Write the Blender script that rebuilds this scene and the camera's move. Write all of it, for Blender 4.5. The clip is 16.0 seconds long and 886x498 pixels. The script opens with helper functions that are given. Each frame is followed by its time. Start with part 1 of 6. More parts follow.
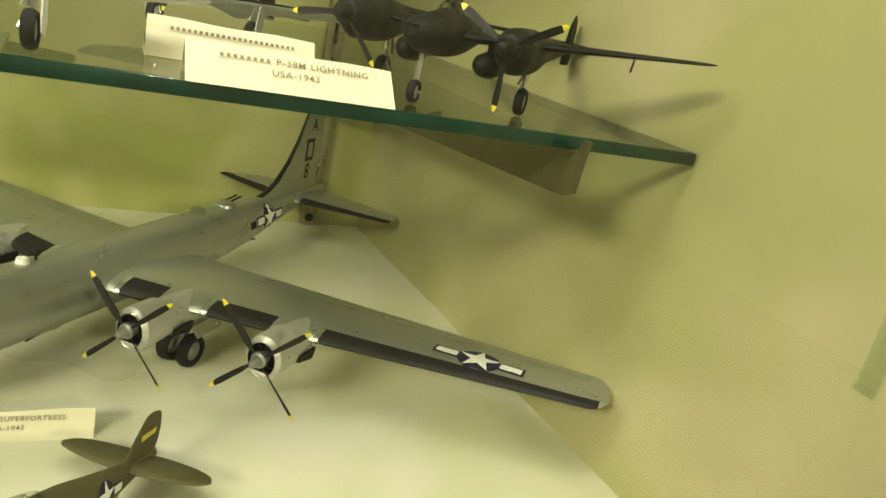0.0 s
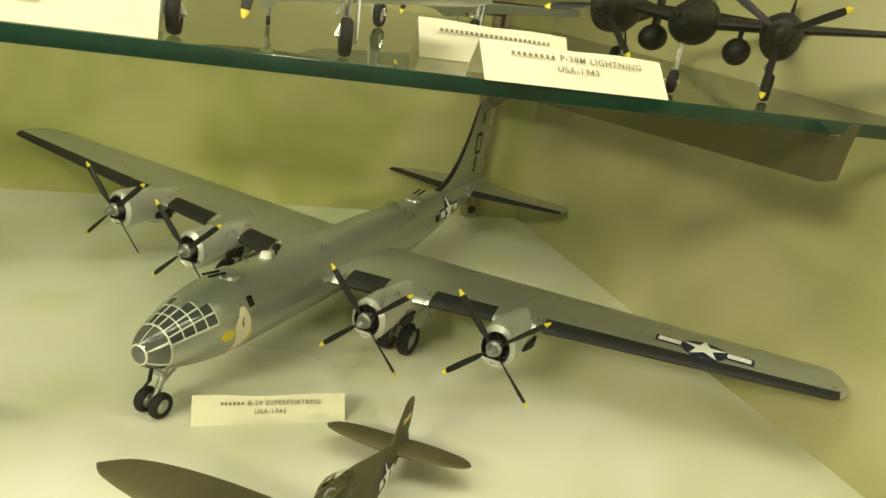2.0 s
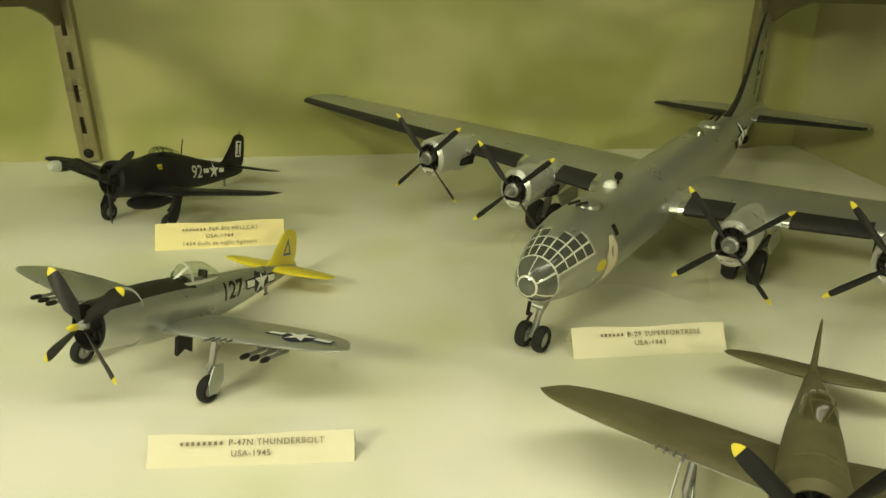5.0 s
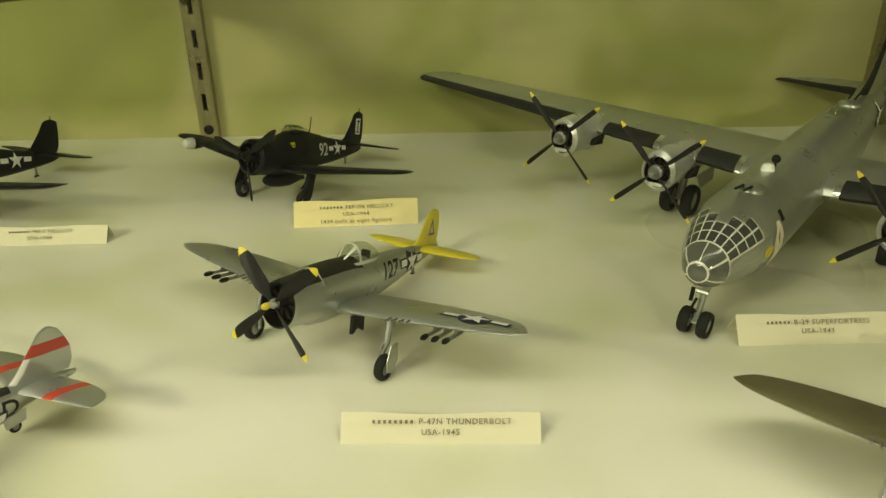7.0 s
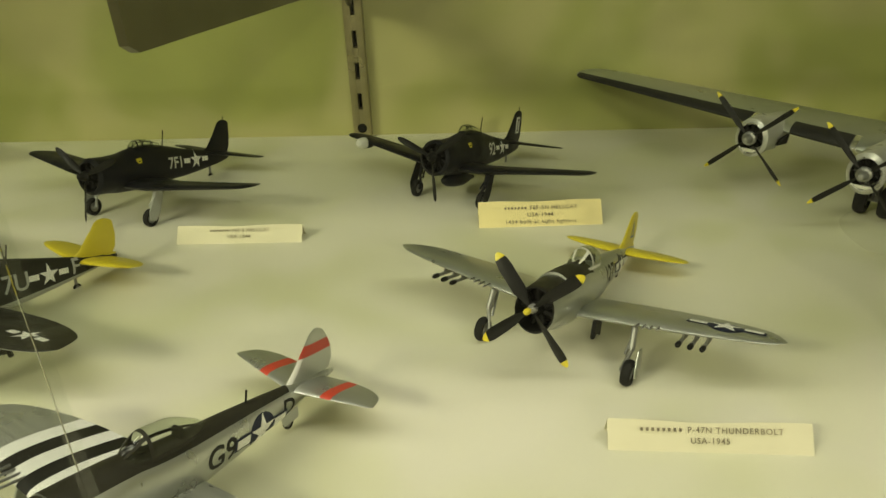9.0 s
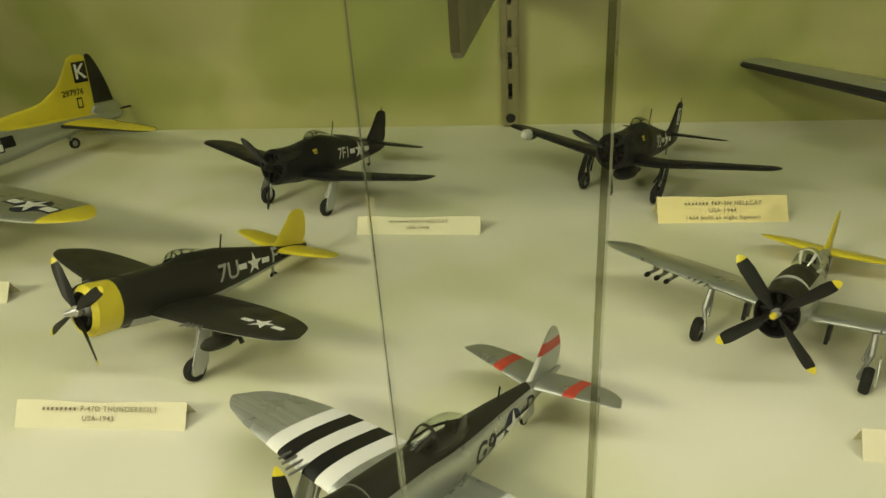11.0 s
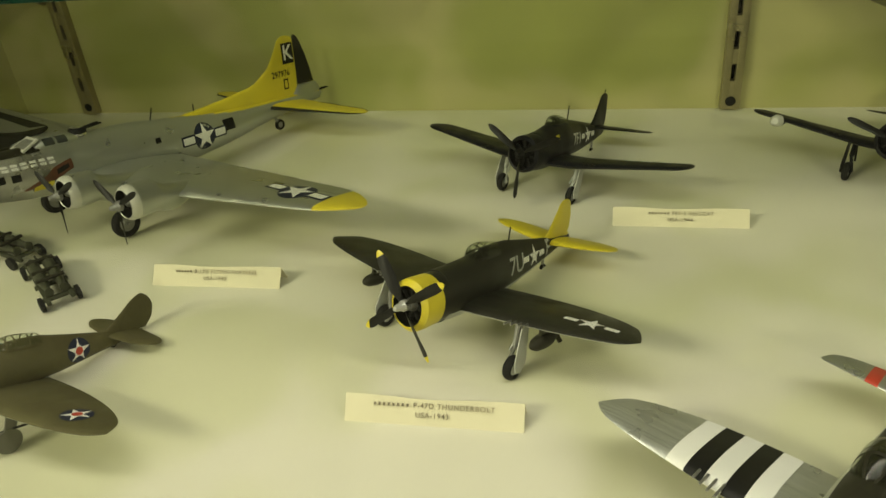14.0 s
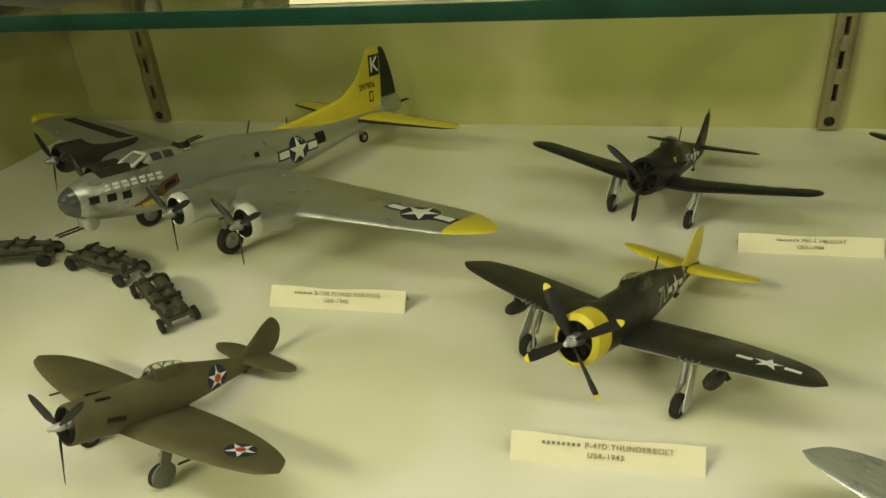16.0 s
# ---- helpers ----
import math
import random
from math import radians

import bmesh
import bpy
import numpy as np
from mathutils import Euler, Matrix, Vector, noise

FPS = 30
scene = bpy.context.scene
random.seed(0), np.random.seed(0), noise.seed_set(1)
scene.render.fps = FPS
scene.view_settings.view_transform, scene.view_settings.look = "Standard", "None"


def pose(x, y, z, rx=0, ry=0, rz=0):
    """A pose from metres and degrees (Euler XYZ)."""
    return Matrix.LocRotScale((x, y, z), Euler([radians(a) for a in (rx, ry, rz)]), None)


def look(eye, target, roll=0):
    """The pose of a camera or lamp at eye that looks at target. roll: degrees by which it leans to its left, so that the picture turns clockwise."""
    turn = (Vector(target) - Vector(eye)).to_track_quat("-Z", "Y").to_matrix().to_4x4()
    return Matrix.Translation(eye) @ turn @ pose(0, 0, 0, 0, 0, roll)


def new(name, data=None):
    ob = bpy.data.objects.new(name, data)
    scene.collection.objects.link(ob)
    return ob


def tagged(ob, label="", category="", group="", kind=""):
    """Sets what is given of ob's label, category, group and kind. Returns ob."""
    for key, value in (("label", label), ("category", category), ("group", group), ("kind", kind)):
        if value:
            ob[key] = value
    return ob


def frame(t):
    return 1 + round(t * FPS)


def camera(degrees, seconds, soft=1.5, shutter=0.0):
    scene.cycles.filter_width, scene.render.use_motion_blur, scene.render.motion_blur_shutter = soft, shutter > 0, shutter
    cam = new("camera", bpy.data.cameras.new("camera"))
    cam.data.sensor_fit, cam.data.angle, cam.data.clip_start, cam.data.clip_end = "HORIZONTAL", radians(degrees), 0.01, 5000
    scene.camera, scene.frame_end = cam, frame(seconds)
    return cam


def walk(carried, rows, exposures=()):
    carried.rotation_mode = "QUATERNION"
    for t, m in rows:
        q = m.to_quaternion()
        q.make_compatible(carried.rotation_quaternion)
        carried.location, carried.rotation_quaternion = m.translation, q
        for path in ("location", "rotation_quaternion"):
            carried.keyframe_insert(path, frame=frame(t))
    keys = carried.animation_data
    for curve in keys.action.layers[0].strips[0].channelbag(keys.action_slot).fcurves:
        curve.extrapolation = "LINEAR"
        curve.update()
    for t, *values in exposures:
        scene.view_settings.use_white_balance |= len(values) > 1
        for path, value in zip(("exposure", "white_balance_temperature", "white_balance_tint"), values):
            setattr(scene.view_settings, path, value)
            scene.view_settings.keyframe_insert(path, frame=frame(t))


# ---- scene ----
cam = camera(63.0, 16.0)
PATH = [
    (0, (0.744, 0.623, 0.229), (1.552, 2.339, -0.408), 12.2),
    (0.5, (0.739, 0.619, 0.223), (1.488, 2.355, -0.428), 11.6),
    (1, (0.727, 0.62, 0.221), (1.41, 2.377, -0.448), 10.9),
    (1.5, (0.702, 0.632, 0.224), (1.342, 2.396, -0.468), 10.2),
    (2, (0.672, 0.64, 0.218), (1.26, 2.419, -0.482), 9.1),
    (2.5, (0.642, 0.644, 0.202), (1.166, 2.444, -0.495), 7.6),
    (3, (0.62, 0.65, 0.192), (1.059, 2.458, -0.541), 6.0),
    (3.5, (0.609, 0.659, 0.186), (0.941, 2.475, -0.583), 4.2),
    (4, (0.598, 0.665, 0.185), (0.854, 2.481, -0.613), 2.8),
    (4.2, (0.594, 0.665, 0.183), (0.827, 2.488, -0.605), 1.9),
    (6.5, (0.531, 0.671, 0.188), (0.625, 2.465, -0.691), 0.0),
    (7, (0.52, 0.671, 0.189), (0.556, 2.466, -0.693), -0.7),
    (7.5, (0.503, 0.671, 0.193), (0.498, 2.461, -0.7), -1.2),
    (8, (0.482, 0.673, 0.195), (0.434, 2.462, -0.698), -1.7),
    (8.5, (0.459, 0.672, 0.196), (0.377, 2.461, -0.694), -2.0),
    (9, (0.437, 0.671, 0.198), (0.324, 2.452, -0.705), -2.3),
    (9.2, (0.428, 0.67, 0.197), (0.312, 2.452, -0.703), -2.1),
    (11.3, (0.355, 0.667, 0.208), (0.028, 2.404, -0.73), -4.4),
    (11.5, (0.347, 0.67, 0.207), (-0.002, 2.402, -0.73), -4.7),
    (12, (0.326, 0.668, 0.213), (-0.052, 2.385, -0.74), -5.0),
    (12.5, (0.309, 0.668, 0.216), (-0.114, 2.37, -0.744), -5.5),
    (13, (0.286, 0.666, 0.217), (-0.151, 2.361, -0.751), -5.6),
    (13.5, (0.265, 0.665, 0.218), (-0.188, 2.351, -0.758), -5.6),
    (14, (0.248, 0.664, 0.218), (-0.227, 2.339, -0.766), -5.7),
    (14.5, (0.231, 0.664, 0.22), (-0.262, 2.33, -0.77), -5.7),
    (15, (0.213, 0.664, 0.223), (-0.286, 2.331, -0.763), -5.6),
    (15.5, (0.195, 0.664, 0.226), (-0.302, 2.336, -0.752), -5.2),
    (16, (0.175, 0.663, 0.23), (-0.307, 2.339, -0.75), -4.9),
]
walk(cam, [(t, look(eye, target, roll)) for t, eye, target, roll in PATH], exposures=[(0, 0.12), (2, 0.02), (4, -0.16), (6.5, -0.47), (9, -0.6), (11.5, -0.69), (13, -0.7), (16, -0.7)])

# ---- light ----
world = bpy.data.worlds.new("room_air")
scene.world = world
world.use_nodes = True
world.node_tree.nodes["Background"].inputs["Color"].default_value = (0.9, 0.88, 0.62, 1)
world.node_tree.nodes["Background"].inputs["Strength"].default_value = 0.05


def tube(name, x, y, z, length, width, power, color):
    """A rectangular lamp shining down, for the cabinet's tube and the unseen room lights."""
    la = bpy.data.lights.new(name, "AREA")
    la.shape, la.size, la.size_y, la.energy, la.color = "RECTANGLE", length, width, power, color
    ob = new(name, la)
    ob.matrix_world = pose(x, y, z)
    return ob


tube("cabinet_tube_light", 0.32, 0.81, 0.5, 1.32, 0.1, 4.6, (0.98, 0.935, 0.75))
tube("unseen_room_light", 1.75, -2.6, 1.5, 0.4, 0.4, 130.0, (1.0, 0.93, 0.6))
# added lamp with no known source; brightens the end wall from the left
tube("unseen_room_light", -1.5, -0.9, 1.5, 1.2, 0.6, 170.0, (1.0, 0.94, 0.62))

# ---- tools ----
S = 1.04 / 72
UP = Vector((0, 0, 1))
MATS = {}


def material(name, color, rough=0.5, metal=0.0, grain=0.06, scale=300.0, bump=0.0, wear=0.0, coat=0.0, transmit=0.0, tone2=None, tone_scale=5.0, streak=0.0):
    """A painted, metal or plastic surface with fine grain and broad uneven tone."""
    m = bpy.data.materials.new(name)
    m.use_nodes = True
    nt = m.node_tree
    b = nt.nodes["Principled BSDF"]
    b.inputs["Roughness"].default_value = rough
    b.inputs["Metallic"].default_value = metal
    b.inputs["Coat Weight"].default_value = coat
    b.inputs["Specular IOR Level"].default_value = 0.5 if max(color) > 0.1 else 0.22
    b.inputs["Transmission Weight"].default_value = transmit
    co = nt.nodes.new("ShaderNodeTexCoord")
    n1 = nt.nodes.new("ShaderNodeTexNoise")
    n1.inputs["Scale"].default_value, n1.inputs["Detail"].default_value = scale, 5.0
    n2 = nt.nodes.new("ShaderNodeTexNoise")
    n2.inputs["Scale"].default_value, n2.inputs["Detail"].default_value = scale / 9, 3.0
    mix = nt.nodes.new("ShaderNodeMath")
    mix.operation = "ADD"
    for n, i in ((n1, 0), (n2, 1)):
        nt.links.new(co.outputs["Object"], n.inputs["Vector"])
        nt.links.new(n.outputs["Fac"], mix.inputs[i])
    ramp = nt.nodes.new("ShaderNodeMapRange")
    ramp.inputs["From Min"].default_value, ramp.inputs["From Max"].default_value = 0.6, 1.4
    ramp.inputs["To Min"].default_value, ramp.inputs["To Max"].default_value = 1 - grain * 2, 1 + grain * 2
    nt.links.new(mix.outputs[0], ramp.inputs["Value"])
    tint = nt.nodes.new("ShaderNodeVectorMath")
    tint.operation = "SCALE"
    tint.inputs[0].default_value = color
    nt.links.new(ramp.outputs[0], tint.inputs["Scale"])
    out = tint.outputs[0]
    if tone2:
        # broad uneven patches of a second tone
        n3 = nt.nodes.new("ShaderNodeTexNoise")
        n3.inputs["Scale"].default_value, n3.inputs["Detail"].default_value, n3.inputs["Distortion"].default_value = tone_scale, 2.0, 0.6
        nt.links.new(co.outputs["Object"], n3.inputs["Vector"])
        fac = nt.nodes.new("ShaderNodeMapRange")
        fac.interpolation_type = "SMOOTHSTEP"
        fac.inputs["From Min"].default_value, fac.inputs["From Max"].default_value = 0.38, 0.64
        nt.links.new(n3.outputs["Fac"], fac.inputs["Value"])
        two = nt.nodes.new("ShaderNodeMix")
        two.data_type = "RGBA"
        two.inputs[6].default_value, two.inputs[7].default_value = (*color, 1), (*tone2, 1)
        nt.links.new(fac.outputs[0], two.inputs[0])
        nt.links.new(two.outputs[2], tint.inputs[0])
    if streak:
        # brushed lines along the span
        mp = nt.nodes.new("ShaderNodeMapping")
        mp.inputs["Scale"].default_value = (25, 900, 300)
        nt.links.new(co.outputs["Object"], mp.inputs["Vector"])
        n4 = nt.nodes.new("ShaderNodeTexNoise")
        n4.inputs["Scale"].default_value, n4.inputs["Detail"].default_value = 1.0, 3.0
        nt.links.new(mp.outputs[0], n4.inputs["Vector"])
        sr = nt.nodes.new("ShaderNodeMapRange")
        sr.inputs["From Min"].default_value, sr.inputs["From Max"].default_value = 0.3, 0.7
        sr.inputs["To Min"].default_value, sr.inputs["To Max"].default_value = 1 - streak, 1 + streak
        nt.links.new(n4.outputs["Fac"], sr.inputs["Value"])
        sc = nt.nodes.new("ShaderNodeVectorMath")
        sc.operation = "SCALE"
        nt.links.new(out, sc.inputs[0])
        nt.links.new(sr.outputs[0], sc.inputs["Scale"])
        out = sc.outputs[0]
    nt.links.new(out, b.inputs["Base Color"])
    rr = nt.nodes.new("ShaderNodeMapRange")
    rr.inputs["From Min"].default_value, rr.inputs["From Max"].default_value = 0.3, 0.7
    rr.inputs["To Min"].default_value, rr.inputs["To Max"].default_value = max(rough - 0.08 - wear, 0.02), min(rough + 0.08 + wear, 1)
    nt.links.new(n2.outputs["Fac"], rr.inputs["Value"])
    nt.links.new(rr.outputs[0], b.inputs["Roughness"])
    if bump:
        bp = nt.nodes.new("ShaderNodeBump")
        bp.inputs["Strength"].default_value, bp.inputs["Distance"].default_value = 0.6, bump
        nt.links.new(n1.outputs["Fac"], bp.inputs["Height"])
        nt.links.new(bp.outputs[0], b.inputs["Normal"])
    MATS[name] = m
    return m


def thin_glass(name, tint):
    """A flat pane: clear straight through with a slight tint, and mirror-like at a slant."""
    m = bpy.data.materials.new(name)
    m.use_nodes = True
    nt = m.node_tree
    nt.nodes.remove(nt.nodes["Principled BSDF"])
    clear = nt.nodes.new("ShaderNodeBsdfTransparent")
    clear.inputs["Color"].default_value = (*tint, 1)
    gloss = nt.nodes.new("ShaderNodeBsdfGlossy")
    gloss.inputs["Roughness"].default_value = 0.0
    slant = nt.nodes.new("ShaderNodeLayerWeight")
    slant.inputs["Blend"].default_value = 0.5
    power = nt.nodes.new("ShaderNodeMath")
    power.operation = "POWER"
    power.inputs[1].default_value = 5.0
    nt.links.new(slant.outputs["Facing"], power.inputs[0])
    fres = nt.nodes.new("ShaderNodeMapRange")
    fres.inputs["To Min"].default_value, fres.inputs["To Max"].default_value = 0.035, 1.0
    nt.links.new(power.outputs[0], fres.inputs["Value"])
    mix = nt.nodes.new("ShaderNodeMixShader")
    nt.links.new(fres.outputs[0], mix.inputs[0])
    nt.links.new(clear.outputs[0], mix.inputs[1])
    nt.links.new(gloss.outputs[0], mix.inputs[2])
    nt.links.new(mix.outputs[0], nt.nodes["Material Output"].inputs["Surface"])
    MATS[name] = m
    return m


def part(name, bm, mats, parent=None, label="", smooth=True, sharp=35):
    """Links a bmesh as one mesh object under a thing or a part."""
    me = bpy.data.meshes.new(name)
    bmesh.ops.recalc_face_normals(bm, faces=bm.faces[:])
    lim = radians(sharp)
    for e in bm.edges:
        if len(e.link_faces) == 2:
            e.smooth = e.calc_face_angle(0) < lim
    for f in bm.faces:
        f.smooth = smooth
    bm.to_mesh(me)
    bm.free()
    for m in (mats if isinstance(mats, (list, tuple)) else [mats]):
        me.materials.append(MATS[m])
    ob = new(name, me)
    if parent is not None:
        ob.parent = parent
    if label:
        tagged(ob, label)
    return ob


def add_box(bm, lo, hi, bevel=0.0, mat=0):
    r = bmesh.ops.create_cube(bm, size=1)
    vs = r["verts"]
    for v in vs:
        v.co = Vector([l + (c + 0.5) * (h - l) for l, h, c in zip(lo, hi, v.co)])
    fs = list({f for v in vs for f in v.link_faces})
    for f in fs:
        f.material_index = mat
    if bevel:
        es = list({e for v in vs for e in v.link_edges})
        bmesh.ops.bevel(bm, geom=es, offset=bevel, segments=2, affect="EDGES", profile=0.5)
    return vs


def add_rod(bm, a, b, r, r2=None, seg=10, mat=0):
    """A round bar from a to b."""
    a, b = Vector(a), Vector(b)
    d = b - a
    q = d.to_track_quat("Z", "Y").to_matrix().to_4x4()
    m = Matrix.Translation((a + b) / 2) @ q
    r_ = bmesh.ops.create_cone(bm, cap_ends=True, segments=seg, radius1=r, radius2=r if r2 is None else r2, depth=d.length, matrix=m)
    for f in {f for v in r_["verts"] for f in v.link_faces}:
        f.material_index = mat
    return r_["verts"]


def add_revolve(bm, profile, axis_o, axis, seg=20, mat=0, mats=None, closed=False):
    """Turns a profile of (along, radius) about an axis; ends with radius 0 close."""
    axis = Vector(axis).normalized()
    u = axis.orthogonal().normalized()
    w = axis.cross(u)
    o = Vector(axis_o)
    rings = []
    for a, r in profile:
        if r < 1e-9:
            rings.append([bm.verts.new(o + axis * a)])
        else:
            rings.append([bm.verts.new(o + axis * a + (u * math.cos(t) + w * math.sin(t)) * r) for t in (2 * math.pi * i / seg for i in range(seg))])
    pairs = list(zip(rings, rings[1:])) + ([(rings[-1], rings[0])] if closed else [])
    for k, (p, q) in enumerate(pairs):
        for i in range(seg):
            j = (i + 1) % seg
            loop = []
            for x in (p[i % len(p)], p[j % len(p)], q[j % len(q)], q[i % len(q)]):
                if x not in loop:
                    loop.append(x)
            if len(loop) > 2:
                bm.faces.new(loop).material_index = mats[k] if mats else mat


def spline(rows, s):
    """Smooth (monotone) reading of rows (s, values...) at s."""
    if s <= rows[0][0]:
        return rows[0][1:]
    if s >= rows[-1][0]:
        return rows[-1][1:]
    i = max(k for k in range(len(rows) - 1) if rows[k][0] <= s)
    a, b = rows[i], rows[i + 1]
    h = b[0] - a[0]
    t = (s - a[0]) / h
    out = []
    for c in range(1, len(a)):
        d = (b[c] - a[c]) / h
        def slope(k):
            if k <= 0 or k >= len(rows) - 1:
                return d
            d0 = (rows[k][c] - rows[k - 1][c]) / (rows[k][0] - rows[k - 1][0])
            d1 = (rows[k + 1][c] - rows[k][c]) / (rows[k + 1][0] - rows[k][0])
            return 0 if d0 * d1 <= 0 else 2 * d0 * d1 / (d0 + d1)
        m0, m1 = slope(i), slope(i + 1)
        out.append((2 * t**3 - 3 * t**2 + 1) * a[c] + (t**3 - 2 * t**2 + t) * h * m0 + (3 * t**2 - 2 * t**3) * b[c] + (t**3 - t**2) * h * m1)
    return out


class Kit:
    """One model aircraft: real metres in, 1/72 out. x to starboard, s aft of the nose, z above the thrust line; the base is where the main wheels stand."""

    def __init__(self, name, label, s0, z0, m, category="model aircraft", group="model aircraft on display"):
        self.root = tagged(new(name), label, category, group)
        self.root.matrix_world = m
        self.s0, self.z0 = s0, z0

    def v(self, x, s, z):
        return Vector((x, self.s0 - s, z - self.z0)) * S

    def loft(self, name, rows, mats, fn=None, x0=0.0, n=26, seg=28, breaks=(), parent=None, label="", keep=None):
        """A body of rows (s, half width, top, bottom, middle z, top roundness)."""
        bm = bmesh.new()
        a, b = rows[0][0], rows[-1][0]
        ss = sorted(set([round(a + (b - a) * (0.5 - 0.5 * math.cos(math.pi * i / n)), 4) for i in range(n + 1)] + [k for k in breaks if a < k < b]))
        rings = []
        for s in ss:
            w, zt, zb, zc, nt = spline(rows, s)
            ring = []
            for i in range(seg):
                th = 2 * math.pi * (i + 0.5) / seg
                c, sn = math.cos(th), math.sin(th)
                e = 2 / nt if sn > 0 else 1.0
                x = math.copysign(abs(c) ** e, c) * w
                z = zc + (math.copysign(abs(sn) ** e, sn)) * ((zt - zc) if sn > 0 else (zc - zb))
                ring.append(bm.verts.new(self.v(x0 + x, s, z)))
            rings.append(ring)
        for k in range(len(ss) - 1):
            for i in range(seg):
                j = (i + 1) % seg
                th = 2 * math.pi * (i + 1) / seg
                sm = (ss[k] + ss[k + 1]) / 2
                if keep and not keep(sm, th):
                    continue
                f = bm.faces.new((rings[k][i], rings[k][j], rings[k + 1][j], rings[k + 1][i]))
                f.material_index = fn(sm, th) if fn else 0
        if not keep:
            for r, k in ((rings[0], 0), (rings[-1], -1)):
                f = bm.faces.new(r)
                f.material_index = fn(ss[k], 0) if fn else 0
        return part(name, bm, mats, parent or self.root, label)

    def surface(self, name, rows, mats, fn=None, side=1, fin=False, x0=0.0, breaks=(), n=26, parent=None, label="", tc=(0.15, 0.09), tip=0.12, nc=9):
        """A wing, tailplane or fin of rows (span, leading edge s, trailing edge s, offset); the last tip share is rounded off."""
        bm = bmesh.new()
        a, b = rows[0][0], rows[-1][0]
        us = {round(a + (b - a) * i / n, 4) for i in range(n + 1)}
        us |= {round(b - (b - a) * tip * (1 - math.sin(math.pi / 2 * i / 7)), 4) for i in range(8)}
        us = sorted(us | {k for k in breaks if a < k < b})
        xc = [0.5 - 0.5 * math.cos(math.pi * i / nc) for i in range(nc + 1)]
        def th(x):
            return 5 * (0.2969 * math.sqrt(x) - 0.126 * x - 0.3516 * x * x + 0.2843 * x**3 - 0.1036 * x**4)
        rings = []
        for u in us:
            le, te, off = [r for r in self._lin(rows, u)]
            f = (u - a) / (b - a)
            k = 1.0
            if f > 1 - tip:
                q = (f - 1 + tip) / tip
                k = math.sqrt(max(1 - q * q, 0.0009))
            mid = le + (te - le) * 0.42
            le, te = mid - (mid - le) * k, mid + (te - mid) * k
            t = (tc[0] + (tc[1] - tc[0]) * f) * (te - le)
            ring = []
            for up, seq in ((1, xc), (-1, xc[-2:0:-1])):
                for x in seq:
                    o = up * th(x) * t * (1.15 if up > 0 else 0.85) if x < 1 else 0
                    s = le + (te - le) * x
                    p = (x0 + o, s, off + u) if fin else (side * (x0 + u), s, off + o)
                    ring.append(bm.verts.new(self.v(*p)))
            rings.append(ring)
        m = len(rings[0])
        for k in range(len(us) - 1):
            for i in range(m):
                j = (i + 1) % m
                f = bm.faces.new((rings[k][i], rings[k][j], rings[k + 1][j], rings[k + 1][i]))
                if fn:
                    up = i < nc
                    x = (xc[i] + xc[i + 1]) / 2 if up else (xc[2 * nc - i] + xc[2 * nc - i - 1]) / 2
                    f.material_index = fn((us[k] + us[k + 1]) / 2, x, up)
        for r, k in ((rings[0], 0), (rings[-1], -1)):
            f = bm.faces.new(r)
            f.material_index = fn(us[k], 0.5, True) if fn else 0
        return part(name, bm, mats, parent or self.root, label)

    @staticmethod
    def _lin(rows, u):
        i = max(k for k in range(len(rows) - 1) if rows[k][0] <= u + 1e-9)
        a, b = rows[i], rows[min(i + 1, len(rows) - 1)]
        t = (u - a[0]) / (b[0] - a[0])
        return [x + (y - x) * t for x, y in zip(a[1:], b[1:])]

    def propeller(self, s, z, radius, blades, angle, x0=0.0, wide=0.15, hub=("chrome", 0.16, 0.45), blade_mat="prop_black", tip_mat="yellow", boss=""):
        """Hub with blades of its own; the angle turns the first blade clockwise from straight up, as seen from ahead."""
        bm = bmesh.new()
        r = hub[1]
        prof = [(-0.1, r * 1.1), (0.05, r * 1.1), (0.12, r * 0.8), (hub[2] * 0.7, r * 0.62), (hub[2] * 0.93, r * 0.4), (hub[2], 0)]
        add_revolve(bm, [(p[0] * S, p[1] * S) for p in prof], self.v(x0, s, z), (0, 1, 0), 14)
        h = part("propeller", bm, [hub[0]], self.root)
        if boss:
            bm = bmesh.new()
            f = hub[2] * 0.6
            add_revolve(bm, [((f + a) * S, b * S) for a, b in ((0.0, 0.05), (0.03, 0.09), (0.14, 0.1), (0.24, 0.08), (0.29, 0.04), (0.3, 0))], self.v(x0, s, z), (0, 1, 0), 14)
            part("boss", bm, [boss], h, "small yellow propeller dome")
        for k in range(blades):
            an = radians(angle + 360 / blades * k)
            rad = Vector((-math.sin(an), 0, math.cos(an)))
            tan = Vector((math.cos(an), 0, math.sin(an)))
            fwd = Vector((0, 1, 0))
            bm = bmesh.new()
            rings = []
            sta = (0.06, 0.12, 0.2, 0.32, 0.45, 0.6, 0.75, 0.86, 0.9, 0.95, 0.985, 1.0)
            for f in sta:
                c = wide * radius * (0.3 + 0.7 * min(1, max(0, (f - 0.1) / 0.22))) * (1 if f < 0.8 else math.sqrt(max(0.05, 1 - ((f - 0.8) / 0.203) ** 2)) * 0.75 + 0.25 * (1 - (f - 0.8) / 0.2))
                tw = radians(58 - 42 * f)
                dirc = tan * math.cos(tw) + fwd * math.sin(tw)
                nor = dirc.cross(rad)
                tk = c * (0.3 - 0.2 * f) + 0.008
                ctr = self.v(x0, s - 0.03, z) + rad * (f * radius * S)
